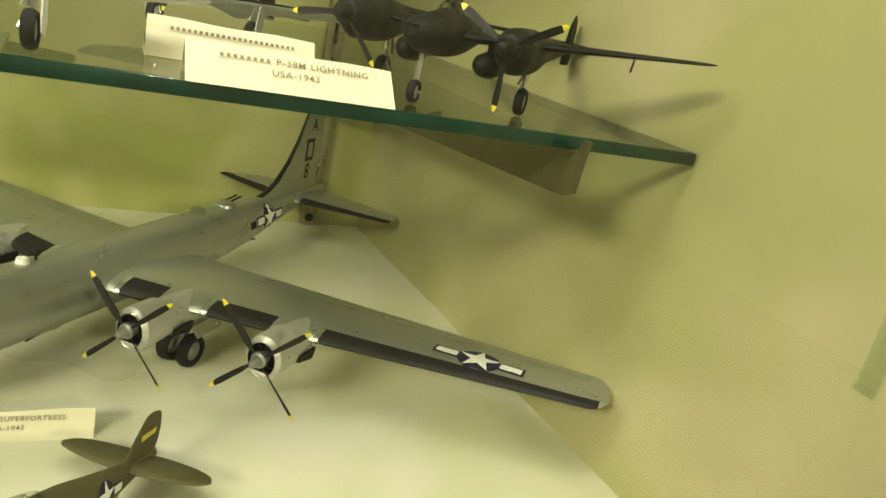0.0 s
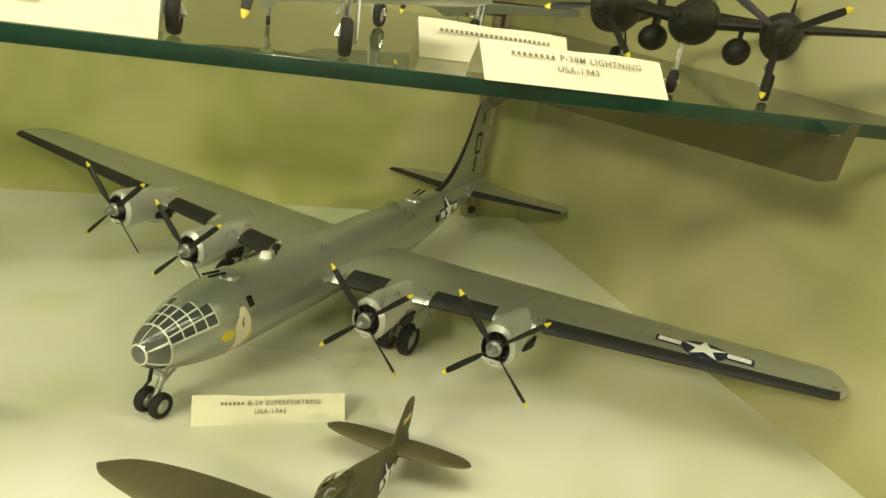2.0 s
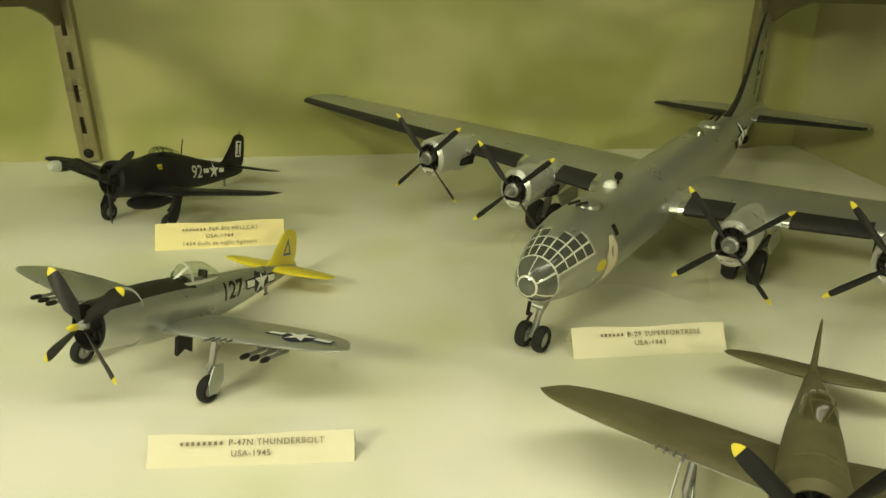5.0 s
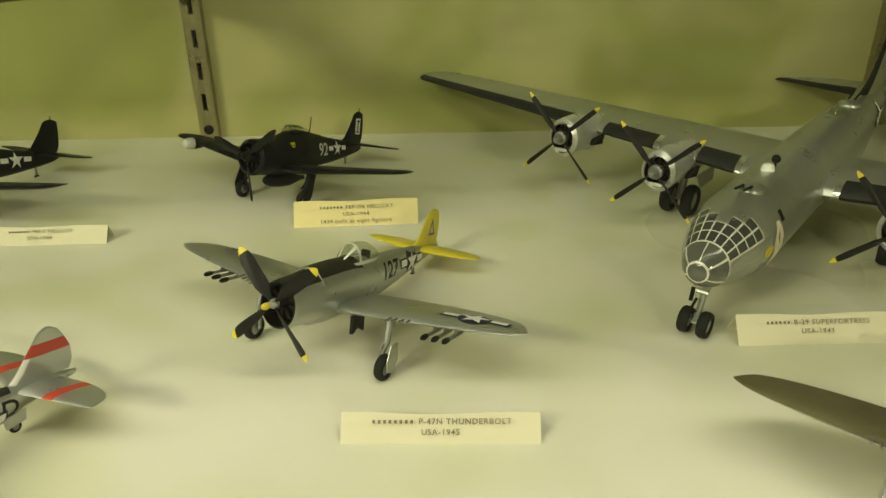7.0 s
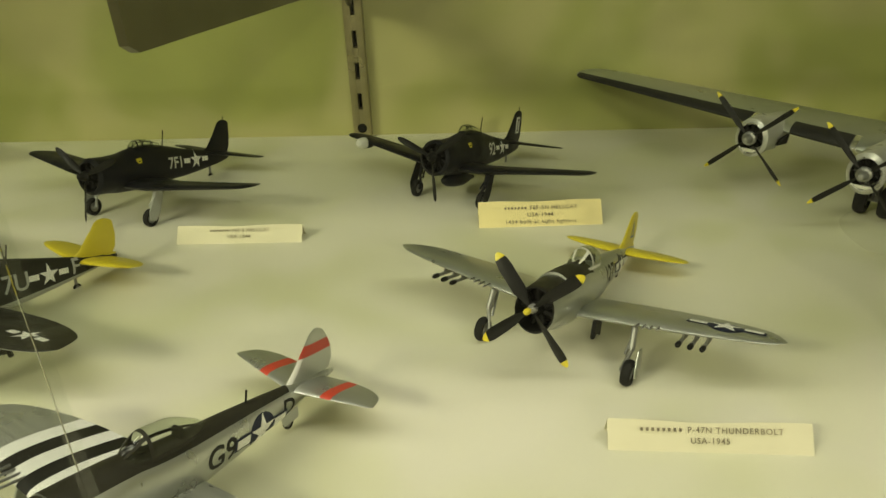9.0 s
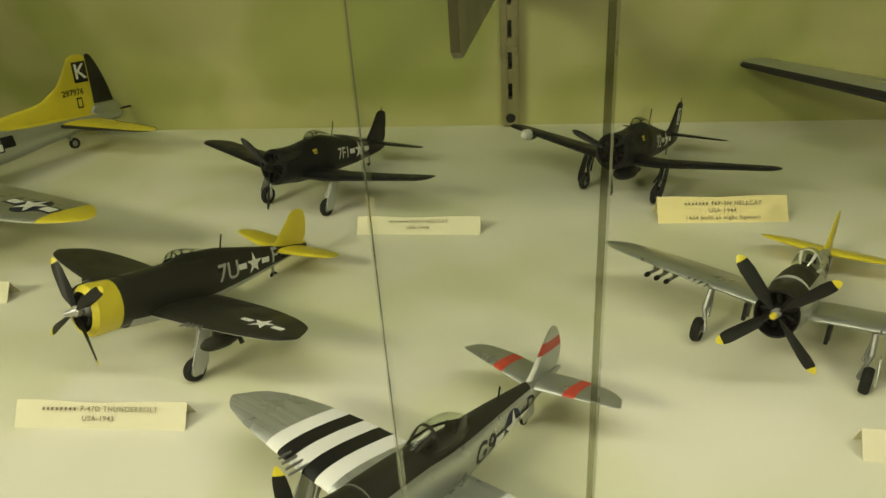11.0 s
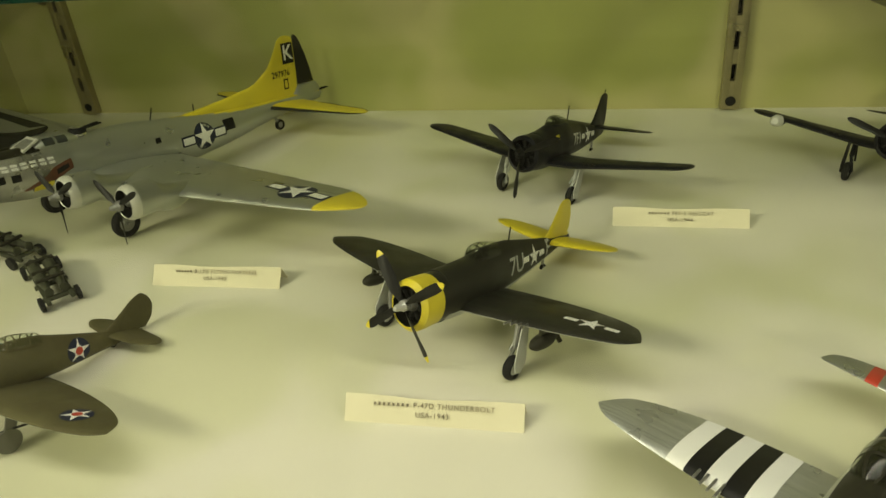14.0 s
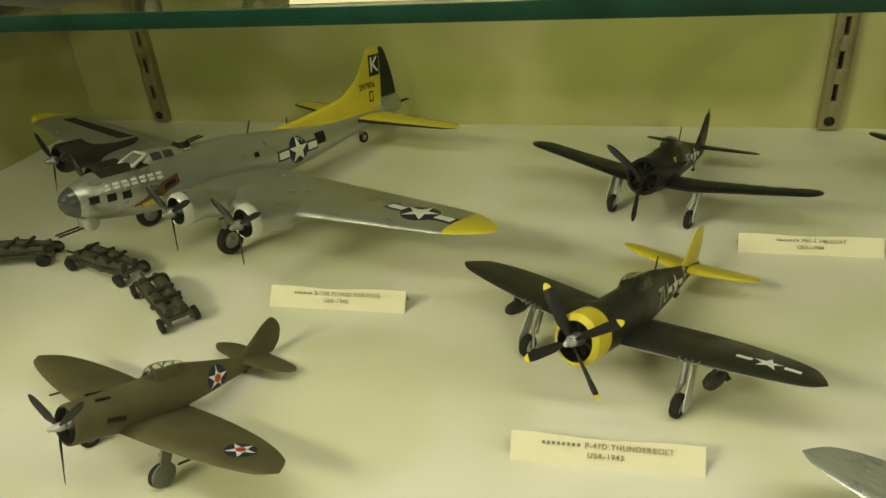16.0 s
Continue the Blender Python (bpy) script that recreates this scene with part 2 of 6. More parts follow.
                rings.append([bm.verts.new(ctr + (dirc * c * a_ + nor * tk * b_) * S) for a_, b_ in ((-0.5, 0), (-0.2, 0.5), (0.2, 0.42), (0.5, 0), (0.2, -0.4), (-0.2, -0.5))])
            for i in range(len(sta) - 1):
                for j in range(6):
                    fc = bm.faces.new((rings[i][j], rings[i][(j + 1) % 6], rings[i + 1][(j + 1) % 6], rings[i + 1][j]))
                    fc.material_index = 1 if sta[i] > 0.89 else 0
            bm.faces.new(rings[0])
            bm.faces.new(rings[-1]).material_index = 1
            part("blade", bm, [blade_mat, tip_mat], h)
        return h

    def radial(self, s, z, r, x0=0.0, depth=0.5, mat="engine_dark", case="grey_metal"):
        """Radial engine face: crankcase and nine finned cylinders."""
        bm = bmesh.new()
        add_revolve(bm, [(0, 0), (0, r * 0.98 * S), (-0.05 * S, r * S), (-depth * S, r * S), (-depth * S, 0)][::-1], self.v(x0, s + 0.25, z), (0, 1, 0), 20)
        add_revolve(bm, [(-0.2 * S, r * 0.42 * S), (0.15 * S, r * 0.38 * S), (0.28 * S, r * 0.22 * S), (0.3 * S, 0)], self.v(x0, s, z), (0, 1, 0), 14, 1)
        for i in range(9):
            a = 2 * math.pi * i / 9
            d = Vector((math.cos(a), 0, math.sin(a)))
            c = self.v(x0, s, z)
            add_rod(bm, c + d * r * 0.35 * S, c + d * r * 0.93 * S, r * 0.15 * S, seg=8)
            for k in (0.5, 0.65, 0.8):
                add_rod(bm, c + d * r * (k - 0.03) * S, c + d * r * (k + 0.03) * S, r * 0.19 * S, seg=8)
        return part("engine", bm, [mat, case], self.root)

    def cowl(self, s0, s1, z, w0, w1, mats, fn=None, x0=0.0, lip=0.86, name="cowling", label="", squash=1.0):
        """Open-fronted ring cowling with a rolled lip and an inner wall."""
        bm = bmesh.new()
        L = s1 - s0
        prof = [(s0 + 0.6 * L, w0 * 0.84), (s0 + 0.1 * L, w0 * lip * 0.98), (s0 + 0.02 * L, w0 * lip), (s0, w0 * (lip + 0.04)), (s0 + 0.03 * L, w0 * (lip + 0.09)), (s0 + 0.12 * L, w0 * 0.985), (s0 + 0.3 * L, w0), (s0 + 0.7 * L, (w0 + w1) / 2), (s1, w1), (s1 + 0.005, w1 * 0.93)]
        seg = 28
        rings = []
        for s, r in prof:
            rings.append([bm.verts.new(self.v(x0 + math.cos(t) * r, s, z + math.sin(t) * r * squash)) for t in (2 * math.pi * (i + 0.5) / seg for i in range(seg))])
        for k in range(len(prof) - 1):
            for i in range(seg):
                j = (i + 1) % seg
                f = bm.faces.new((rings[k][i], rings[k][j], rings[k + 1][j], rings[k + 1][i]))
                f.material_index = fn((prof[k][0] + prof[k + 1][0]) / 2, 2 * math.pi * (i + 1) / seg, k) if fn else 0
        return part(name, bm, mats, self.root, label)

    def wheel(self, x, s, z, r, w, hub_mat="grey_metal", parent=None, tyre_mat="rubber"):
        """Tyre with a hub of its own, about the cross axis."""
        o = self.v(x, s, z)
        bm = bmesh.new()
        h = w / 2
        prof = [(-h * 0.7, r * 0.55), (-h, r * 0.7), (-h * 0.95, r * 0.86), (-h * 0.55, r * 0.97), (0, r), (h * 0.55, r * 0.97), (h * 0.95, r * 0.86), (h, r * 0.7), (h * 0.7, r * 0.55)]
        add_revolve(bm, [(a * S, b * S) for a, b in prof], o, (1, 0, 0), 22, closed=True)
        t = part("wheel", bm, [tyre_mat], parent or self.root)
        bm = bmesh.new()
        add_revolve(bm, [(-h * 0.72 * S, 0), (-h * 0.78 * S, r * 0.25 * S), (-h * 0.55 * S, r * 0.35 * S), (-h * 0.62 * S, r * 0.56 * S), (h * 0.62 * S, r * 0.56 * S), (h * 0.55 * S, r * 0.35 * S), (h * 0.78 * S, r * 0.25 * S), (h * 0.72 * S, 0)], o, (1, 0, 0), 16)
        part("hub", bm, [hub_mat], t)
        return t

    def rods(self, name, rods, mat, parent=None, label=""):
        bm = bmesh.new()
        for a, b, r in rods:
            add_rod(bm, self.v(*a), self.v(*b), r * S, seg=8)
        return part(name, bm, [mat], parent or self.root, label)

    def plate(self, name, pts, thick, mats, parent=None, label=""):
        """A thin plate through points (x, s, z)."""
        bm = bmesh.new()
        p = [self.v(*q) for q in pts]
        nor = (p[1] - p[0]).cross(p[2] - p[0]).normalized() * thick * S / 2
        top = [bm.verts.new(q + nor) for q in p]
        bot = [bm.verts.new(q - nor) for q in p]
        bm.faces.new(top)
        bm.faces.new(bot[::-1])
        for i in range(len(p)):
            j = (i + 1) % len(p)
            bm.faces.new((top[i], bot[i], bot[j], top[j]))
        return part(name, bm, mats, parent or self.root, label, smooth=False)

    def decal(self, name, ob, shapes, at, right, out, lift=0.00011, parent=None):
        """Lays flat shapes [(verts, faces, material)] onto a part: at, right and out in the aircraft's own axes (x, s, z)."""
        from mathutils.bvhtree import BVHTree
        me = ob.data
        tree = BVHTree.FromPolygons([v.co for v in me.vertices], [p.vertices[:] for p in me.polygons])
        O = self.v(*at)
        R = Vector((right[0], -right[1], right[2])).normalized()
        N = Vector((out[0], -out[1], out[2])).normalized()
        V = N.cross(R).normalized()
        bm = bmesh.new()
        names = []
        for k, (vs, fs, mat) in enumerate(shapes):
            if mat not in names:
                names.append(mat)
            got = []
            for x, y in vs:
                loc, nor, _, _ = tree.ray_cast(O + R * x * S + V * y * S + N * 0.02, -N, 0.06)
                if loc is not None and nor.dot(N) < 0:
                    nor = -nor
                got.append(bm.verts.new(loc + nor * lift * (1 + k)) if loc is not None else None)
            for f in fs:
                q = [got[i] for i in f]
                if None not in q:
                    bm.faces.new(q).material_index = names.index(mat)
        return part(name, bm, names, parent or ob, smooth=False)


def disc2(r, rings=3, seg=20):
    vs, fs = [(0, 0)], []
    for k in range(1, rings + 1):
        vs += [(r * k / rings * math.cos(2 * math.pi * i / seg), r * k / rings * math.sin(2 * math.pi * i / seg)) for i in range(seg)]
    for i in range(seg):
        j = (i + 1) % seg
        fs.append((0, 1 + i, 1 + j))
        for k in range(rings - 1):
            fs.append((1 + k * seg + i, 1 + (k + 1) * seg + i, 1 + (k + 1) * seg + j, 1 + k * seg + j))
    return vs, fs


def star2(r, rings=3):
    vs, fs = [(0, 0)], []
    for k in range(1, rings + 1):
        for i in range(10):
            q = (r if i % 2 == 0 else r * 0.382) * k / rings
            a = math.pi / 2 + math.pi * i / 5
            vs.append((q * math.cos(a), q * math.sin(a)))
    for i in range(10):
        j = (i + 1) % 10
        fs.append((0, 1 + i, 1 + j))
        for k in range(rings - 1):
            fs.append((1 + k * 10 + i, 1 + (k + 1) * 10 + i, 1 + (k + 1) * 10 + j, 1 + k * 10 + j))
    return vs, fs


def rect2(x0, y0, x1, y1, nx=6, ny=3):
    vs = [(x0 + (x1 - x0) * i / nx, y0 + (y1 - y0) * j / ny) for j in range(ny + 1) for i in range(nx + 1)]
    fs = [(j * (nx + 1) + i, j * (nx + 1) + i + 1, (j + 1) * (nx + 1) + i + 1, (j + 1) * (nx + 1) + i) for j in range(ny) for i in range(nx)]
    return vs, fs


def strip2(rows, nx=4, ny=14):
    """A curved patch between left and right edges: rows of (y, x left, x right)."""
    ys = [rows[0][0] + (rows[-1][0] - rows[0][0]) * j / ny for j in range(ny + 1)]
    vs = []
    for y in ys:
        i = min(max(q for q in range(len(rows)) if rows[q][0] <= y + 1e-9), len(rows) - 2)
        a, b = rows[i], rows[i + 1]
        t = (y - a[0]) / (b[0] - a[0])
        l, r = a[1] + (b[1] - a[1]) * t, a[2] + (b[2] - a[2]) * t
        vs += [(l + (r - l) * k / nx, y) for k in range(nx + 1)]
    fs = [(j * (nx + 1) + i, j * (nx + 1) + i + 1, (j + 1) * (nx + 1) + i + 1, (j + 1) * (nx + 1) + i) for j in range(ny) for i in range(nx)]
    return vs, fs


def flank2(rows, nx=3, ny=16):
    """A curved patch between lower and upper edges: rows of (x, y low, y high)."""
    vs, fs = strip2(rows, nx, ny)
    return [(y, x) for x, y in vs], [f[::-1] for f in fs]


def bars_star(r, blue="insignia_blue", field=True):
    """White star on a blue disc with white side bars."""
    b = r * 0.13
    out = [(*disc2(r), blue)] if field else []
    for k in (-1, 1):
        if field:
            out.append((*rect2(k * r * 0.6, -r * 0.25 - b, k * (2 * r + b), r * 0.25 + b), blue))
    for k in (-1, 1):
        out.append((*rect2(k * r * 1.0, -r * 0.25, k * 2 * r, r * 0.25), "white"))
    return out + [(*star2(r), "white")]


def red_star(r):
    return [(*disc2(r), "insignia_blue"), (*star2(r * 0.98), "white"), (*disc2(r * 0.33, 2, 14), "red")]


def text2(txt, h, mat, bold=0.0, mono=0.0, cut=0.1):
    """Lettering h high, centred, from the built-in font."""
    cu = bpy.data.curves.new("lettering", "FONT")
    cu.body, cu.size, cu.align_x, cu.align_y, cu.resolution_u = txt, h * 1.38, "CENTER", "CENTER", 3
    cu.offset = bold
    if mono:
        cu.space_character = mono
    ob = new("lettering", cu)
    dg = bpy.context.evaluated_depsgraph_get()
    dg.update()
    me = ob.evaluated_get(dg).to_mesh()
    bm = bmesh.new()
    bm.from_mesh(me)
    ob.evaluated_get(dg).to_mesh_clear()
    if cut:
        # cut into small pieces, so that the letters follow a curved skin
        for axis in (0, 1):
            lo, hi = min(v.co[axis] for v in bm.verts), max(v.co[axis] for v in bm.verts)
            q = lo + cut
            while q < hi:
                co, no = Vector((0, 0, 0)), Vector((0, 0, 0))
                co[axis], no[axis] = q, 1
                bmesh.ops.bisect_plane(bm, geom=bm.verts[:] + bm.edges[:] + bm.faces[:], plane_co=co, plane_no=no)
                q += cut
    bm.verts.index_update()
    vs, fs = [(v.co.x, v.co.y) for v in bm.verts], [tuple(v.index for v in f.verts) for f in bm.faces]
    bm.free()
    bpy.data.objects.remove(ob)
    bpy.data.curves.remove(cu)
    return (vs, fs, mat)


def moved(shape, dx, dy):
    vs, fs, m = shape
    return ([(x + dx, y + dy) for x, y in vs], fs, m)

# ---- materials ----
material("silver", (0.46, 0.475, 0.435), 0.34, 0.75, 0.03, 700, wear=0.0, tone2=(0.425, 0.445, 0.405), tone_scale=22)
material("silver_brushed", (0.44, 0.455, 0.415), 0.36, 0.6, 0.05, 700, wear=0.05, streak=0.16)
material("line_grey", (0.2, 0.2, 0.18), 0.5, 0.2, 0.1, 700)
material("silver_bright", (0.58, 0.58, 0.55), 0.3, 0.75, 0.05, 700, wear=0.06)
material("nose_metal", (0.42, 0.42, 0.38), 0.33, 0.7, 0.06, 700, wear=0.08)
material("pale_silver", (0.6, 0.6, 0.54), 0.4, 0.2, 0.04, 700)
material("bright_silver", (0.78, 0.78, 0.74), 0.18, 0.9, 0.03, 700)
material("chrome", (0.7, 0.7, 0.68), 0.2, 1.0, 0.03, 700)
material("grey_metal", (0.28, 0.28, 0.27), 0.4, 0.7, 0.08, 900)
material("olive", (0.1, 0.092, 0.04), 0.62, 0, 0.08, 500, wear=0.08, tone2=(0.085, 0.076, 0.032), tone_scale=40)
material("olive_dark", (0.022, 0.021, 0.013), 0.55, 0, 0.08, 500, wear=0.05)
material("olive_grey", (0.021, 0.021, 0.015), 0.4, 0, 0.08, 500, wear=0.05)
material("navy", (0.006, 0.0065, 0.0095), 0.46, 0, 0.1, 500, wear=0.06)
material("light_grey", (0.4, 0.41, 0.38), 0.5, 0, 0.05, 600)
material("pale_grey", (0.6, 0.6, 0.55), 0.5, 0, 0.04, 600)
material("yellow", (0.66, 0.55, 0.032), 0.42, 0, 0.06, 500)
material("white", (0.78, 0.78, 0.74), 0.5, 0, 0.03, 600)
material("cream_paint", (0.75, 0.68, 0.52), 0.5, 0, 0.05, 600)
material("red", (0.46, 0.05, 0.026), 0.45, 0, 0.06, 600)
material("rust_red", (0.13, 0.045, 0.02), 0.5, 0, 0.2, 900)
material("insignia_blue", (0.015, 0.02, 0.045), 0.45, 0, 0.06, 600)
material("blue_marking", (0.06, 0.1, 0.25), 0.45, 0, 0.05, 600)
material("black_paint", (0.009, 0.009, 0.008), 0.45, 0, 0.1, 600)
material("boot_black", (0.016, 0.016, 0.015), 0.55, 0, 0.1, 600)
material("prop_black", (0.009, 0.009, 0.008), 0.45, 0, 0.1, 600)
material("engine_dark", (0.01, 0.01, 0.009), 0.55, 0.3, 0.15, 900)
material("rubber", (0.011, 0.011, 0.01), 0.7, 0, 0.12, 900)
material("cockpit_glazing", (0.05, 0.055, 0.05), 0.1, 0, 0.08, 300, coat=0.6)
# grain and second tone put blotchy reflections and soft shadows into the wall colour
material("enamel_cream", (0.435, 0.41, 0.185), 0.42, 0, 0.08, 14, bump=0.0, wear=0.08, tone2=(0.32, 0.335, 0.1), tone_scale=8)
# warmer, slightly paler copy of the cabinet's cream enamel, for the east wall only
material("enamel_cream_warm", (0.45, 0.415, 0.235), 0.42, 0, 0.08, 14, bump=0.0, wear=0.08, tone2=(0.37, 0.36, 0.165), tone_scale=8)
material("silver_cowl", (0.55, 0.55, 0.52), 0.36, 0.5, 0.05, 700, wear=0.06)
# greenish patches of the second tone paint soft shadow tints into the floor
material("floor_white", (0.705, 0.685, 0.57), 0.42, 0, 0.025, 30, bump=0.0002, wear=0.08, tone2=(0.605, 0.605, 0.42), tone_scale=9)
material("standard_metal", (0.34, 0.3, 0.17), 0.38, 0.75, 0.08, 200, wear=0.08)
material("bracket_metal", (0.12, 0.11, 0.052), 0.42, 0.6, 0.06, 120, wear=0.06)
material("slot_dark", (0.006, 0.006, 0.004), 0.8)
material("card", (0.66, 0.62, 0.45), 0.75, 0, 0.03, 250, bump=0.00005)
material("aged_card", (0.74, 0.64, 0.32), 0.75, 0, 0.04, 250, bump=0.00005)
material("dome_glazing", (0.1, 0.105, 0.09), 0.12, 0, 0.1, 300, coat=0.6)
material("rocket_grey", (0.2, 0.2, 0.18), 0.45, 0.2, 0.1, 500)
material("frame_pale", (0.66, 0.66, 0.6), 0.35, 0.2, 0.04, 600)
material("night_black", (0.0055, 0.0058, 0.0035), 0.55, 0, 0.1, 500, wear=0.05)
material("cover_grey", (0.13, 0.13, 0.1), 0.5, 0, 0.06, 500)
material("ink", (0.19, 0.16, 0.105), 0.7, 0, 0.2, 800)
material("glass_edge", (0.004, 0.035, 0.022), 0.12, 0, 0.25, 60, coat=0.5)
material("dark_wood", (0.035, 0.026, 0.016), 0.45, 0, 0.15, 60, bump=0.0003)
material("room_paint", (0.22, 0.21, 0.17), 0.7, 0, 0.05, 4)
material("room_carpet", (0.05, 0.047, 0.04), 0.9, 0, 0.15, 60, bump=0.002)
material("field_green", (0.045, 0.048, 0.03), 0.5, 0, 0.12, 500)
thin_glass("canopy_glass", (0.84, 0.87, 0.8))
thin_glass("shelf_glass", (0.93, 0.955, 0.91))
thin_glass("door_glass", (0.985, 0.995, 0.98))
thin_glass("clear_plastic", (0.93, 0.955, 0.92))

# ---- model aircraft ----
def ellipse_rows(half, chord, quarter, z0, dihedral, p=2.3, n=14, lead=0.32, root=0.0):
    """Rows of an elliptical half wing about a straight line at s = quarter."""
    rows = []
    for i in range(n + 1):
        u = root + (half - root) * i / n
        c = chord * max(1 - (u / (half * 1.003)) ** p, 0.0) ** (1 / p)
        rows.append((u, quarter - lead * c, quarter + (1 - lead) * c, z0 + dihedral * u))
    return rows


def gear_leg(k, x, s, top, ground, r, w, rake=0.0, door="", hub="grey_metal", leg="grey_metal", splay=0.0, short=0.0):
    """Strut, wheel and cover of one main leg."""
    zc = ground + r
    sg = math.copysign(1, x)
    leg_ = k.rods("strut", [((x - sg * splay, s + rake, top), (x - sg * splay * 0.5, s + rake * 0.5, (top + zc) / 2), 0.1), ((x - sg * splay * 0.5, s + rake * 0.5, (top + zc) / 2), (x - sg * w * 0.75, s, zc), 0.07), ((x - sg * w * 0.8, s, zc), (x, s, zc), 0.06), ((x - sg * splay, s + rake + 0.35, top), (x - sg * w * 0.75, s + 0.1, zc + 0.5), 0.045)], leg)
    k.wheel(x, s, zc, r, w, hub)
    if door:
        xo = x + sg * (w * 0.5 + 0.1)
        head = top + (zc - top) * short
        k.plate("gear_door", [(xo - sg * splay * (1 - short), s - 0.2 + rake * (1 - short), head), (xo - sg * splay * (1 - short), s + 0.2 + rake * (1 - short), head), (xo, s + 0.34, zc + 0.25), (xo, s + 0.1, zc - 0.12), (xo, s - 0.22, zc - 0.05), (xo, s - 0.3, zc + 0.3)], 0.04, [door])


def bomb(k, x, s, z, r=0.23, length=1.6, mat="olive_dark", fins=True, name="bomb"):
    bm = bmesh.new()
    prof = [(0, 0), (0.06, 0.45), (0.18, 0.85), (0.4, 1), (0.62, 0.95), (0.85, 0.5), (0.93, 0.32), (1, 0.3), (1, 0)]
    add_revolve(bm, [(-a * length * S, b * r * S) for a, b in prof], k.v(x, s, z), (0, 1, 0), 14)
    if fins:
        for a in range(4):
            d = Vector((math.cos(a * math.pi / 2 + 0.78), 0, math.sin(a * math.pi / 2 + 0.78)))
            c = k.v(x, s + length * 0.9, z)
            add_rod(bm, c + d * 0.1 * r * S, c + d * r * 1.25 * S, 0.1 * S, seg=4)
    add_box(bm, k.v(x, s + length * 0.6, z) - Vector((0.05, 0, 0)) * S, k.v(x, s + length * 0.3, z) + Vector((0.05, 0, r + 0.22)) * S)
    return part(name, bm, [mat], k.root)


def small_tail_wheel(k, s, ground, top, r=0.17):
    k.rods("tail_strut", [((0, s - 0.15, top), (0, s, ground + r), 0.06)], "grey_metal")
    k.wheel(0, s, ground + r, r, 0.13)


def canopy_bubble(k, s0, s1, base, top, w, frame="silver", seat=True):
    """Windscreen and sliding hood: framed windscreen, clear bubble behind."""
    L = s1 - s0
    rows = [(s0, 0.05, base + 0.02, base - 0.2, base - 0.05, 2), (s0 + 0.14 * L, w * 0.8, base + (top - base) * 0.6, base - 0.2, base - 0.05, 2), (s0 + 0.3 * L, w, top, base - 0.2, base - 0.05, 2), (s0 + 0.55 * L, w * 0.98, top - 0.03, base - 0.2, base - 0.05, 2), (s0 + 0.85 * L, w * 0.55, base + (top - base) * 0.45, base - 0.2, base - 0.05, 2), (s1, 0.05, base + 0.02, base - 0.2, base - 0.05, 2)]
    wind = s0 + 0.27 * L
    def fn(s, th):
        a = math.degrees(th) % 360
        if abs(s - wind) < 0.045 or (s < wind and (abs(a - 62) < 6 or abs(a - 118) < 6)) or (a < 8 or a > 172):
            return 1
        return 0
    return k.loft("canopy", rows, ["canopy_glass", frame], fn, n=22, seg=56, breaks=(wind - 0.045, wind + 0.045), keep=lambda s, th: math.sin(th) > -0.02)


def canopy_framed(k, s0, s1, base, top, w, frames, frame_mat, tail=None):
    """Greenhouse of flat-sided panes in painted frames."""
    L = s1 - s0
    rows = [(s0, 0.1, base + 0.03, base - 0.2, base - 0.05, 2.4), (s0 + 0.24 * L, w * 0.9, top - 0.04, base - 0.2, base - 0.05, 2.4), (s0 + 0.45 * L, w, top, base - 0.2, base - 0.05, 2.4), (s1, w * 0.9, top - 0.05 if tail is None else tail, base - 0.2, base - 0.05, 2.2)]
    br = [b + d for b in frames for d in (-0.026, 0.026)]
    def fn(s, th):
        a = math.degrees(th) % 360
        if any(abs(s - b) < 0.026 for b in frames) or a < 10 or a > 170 or abs(a - 52) < 4 or abs(a - 128) < 4:
            return 1
        return 0
    return k.loft("canopy", rows, ["canopy_glass", frame_mat], fn, n=18, seg=56, breaks=br, keep=lambda s, th: math.sin(th) > -0.02)


def cockpit(k, s, z, w):
    """Seat back, floor and gunsight seen through the glass."""
    bm = bmesh.new()
    add_box(bm, k.v(-w, s + 1.0, z - 0.3), k.v(w, s - 0.3, z - 0.22))
    add_box(bm, k.v(-w * 0.55, s + 0.85, z - 0.3), k.v(w * 0.55, s + 0.72, z + 0.12), 0.05 * S)
    add_box(bm, k.v(-w * 0.5, s - 0.1, z - 0.3), k.v(w * 0.5, s - 0.35, z + 0.02), 0.03 * S)
    part("cockpit", bm, ["olive_dark"], k.root)


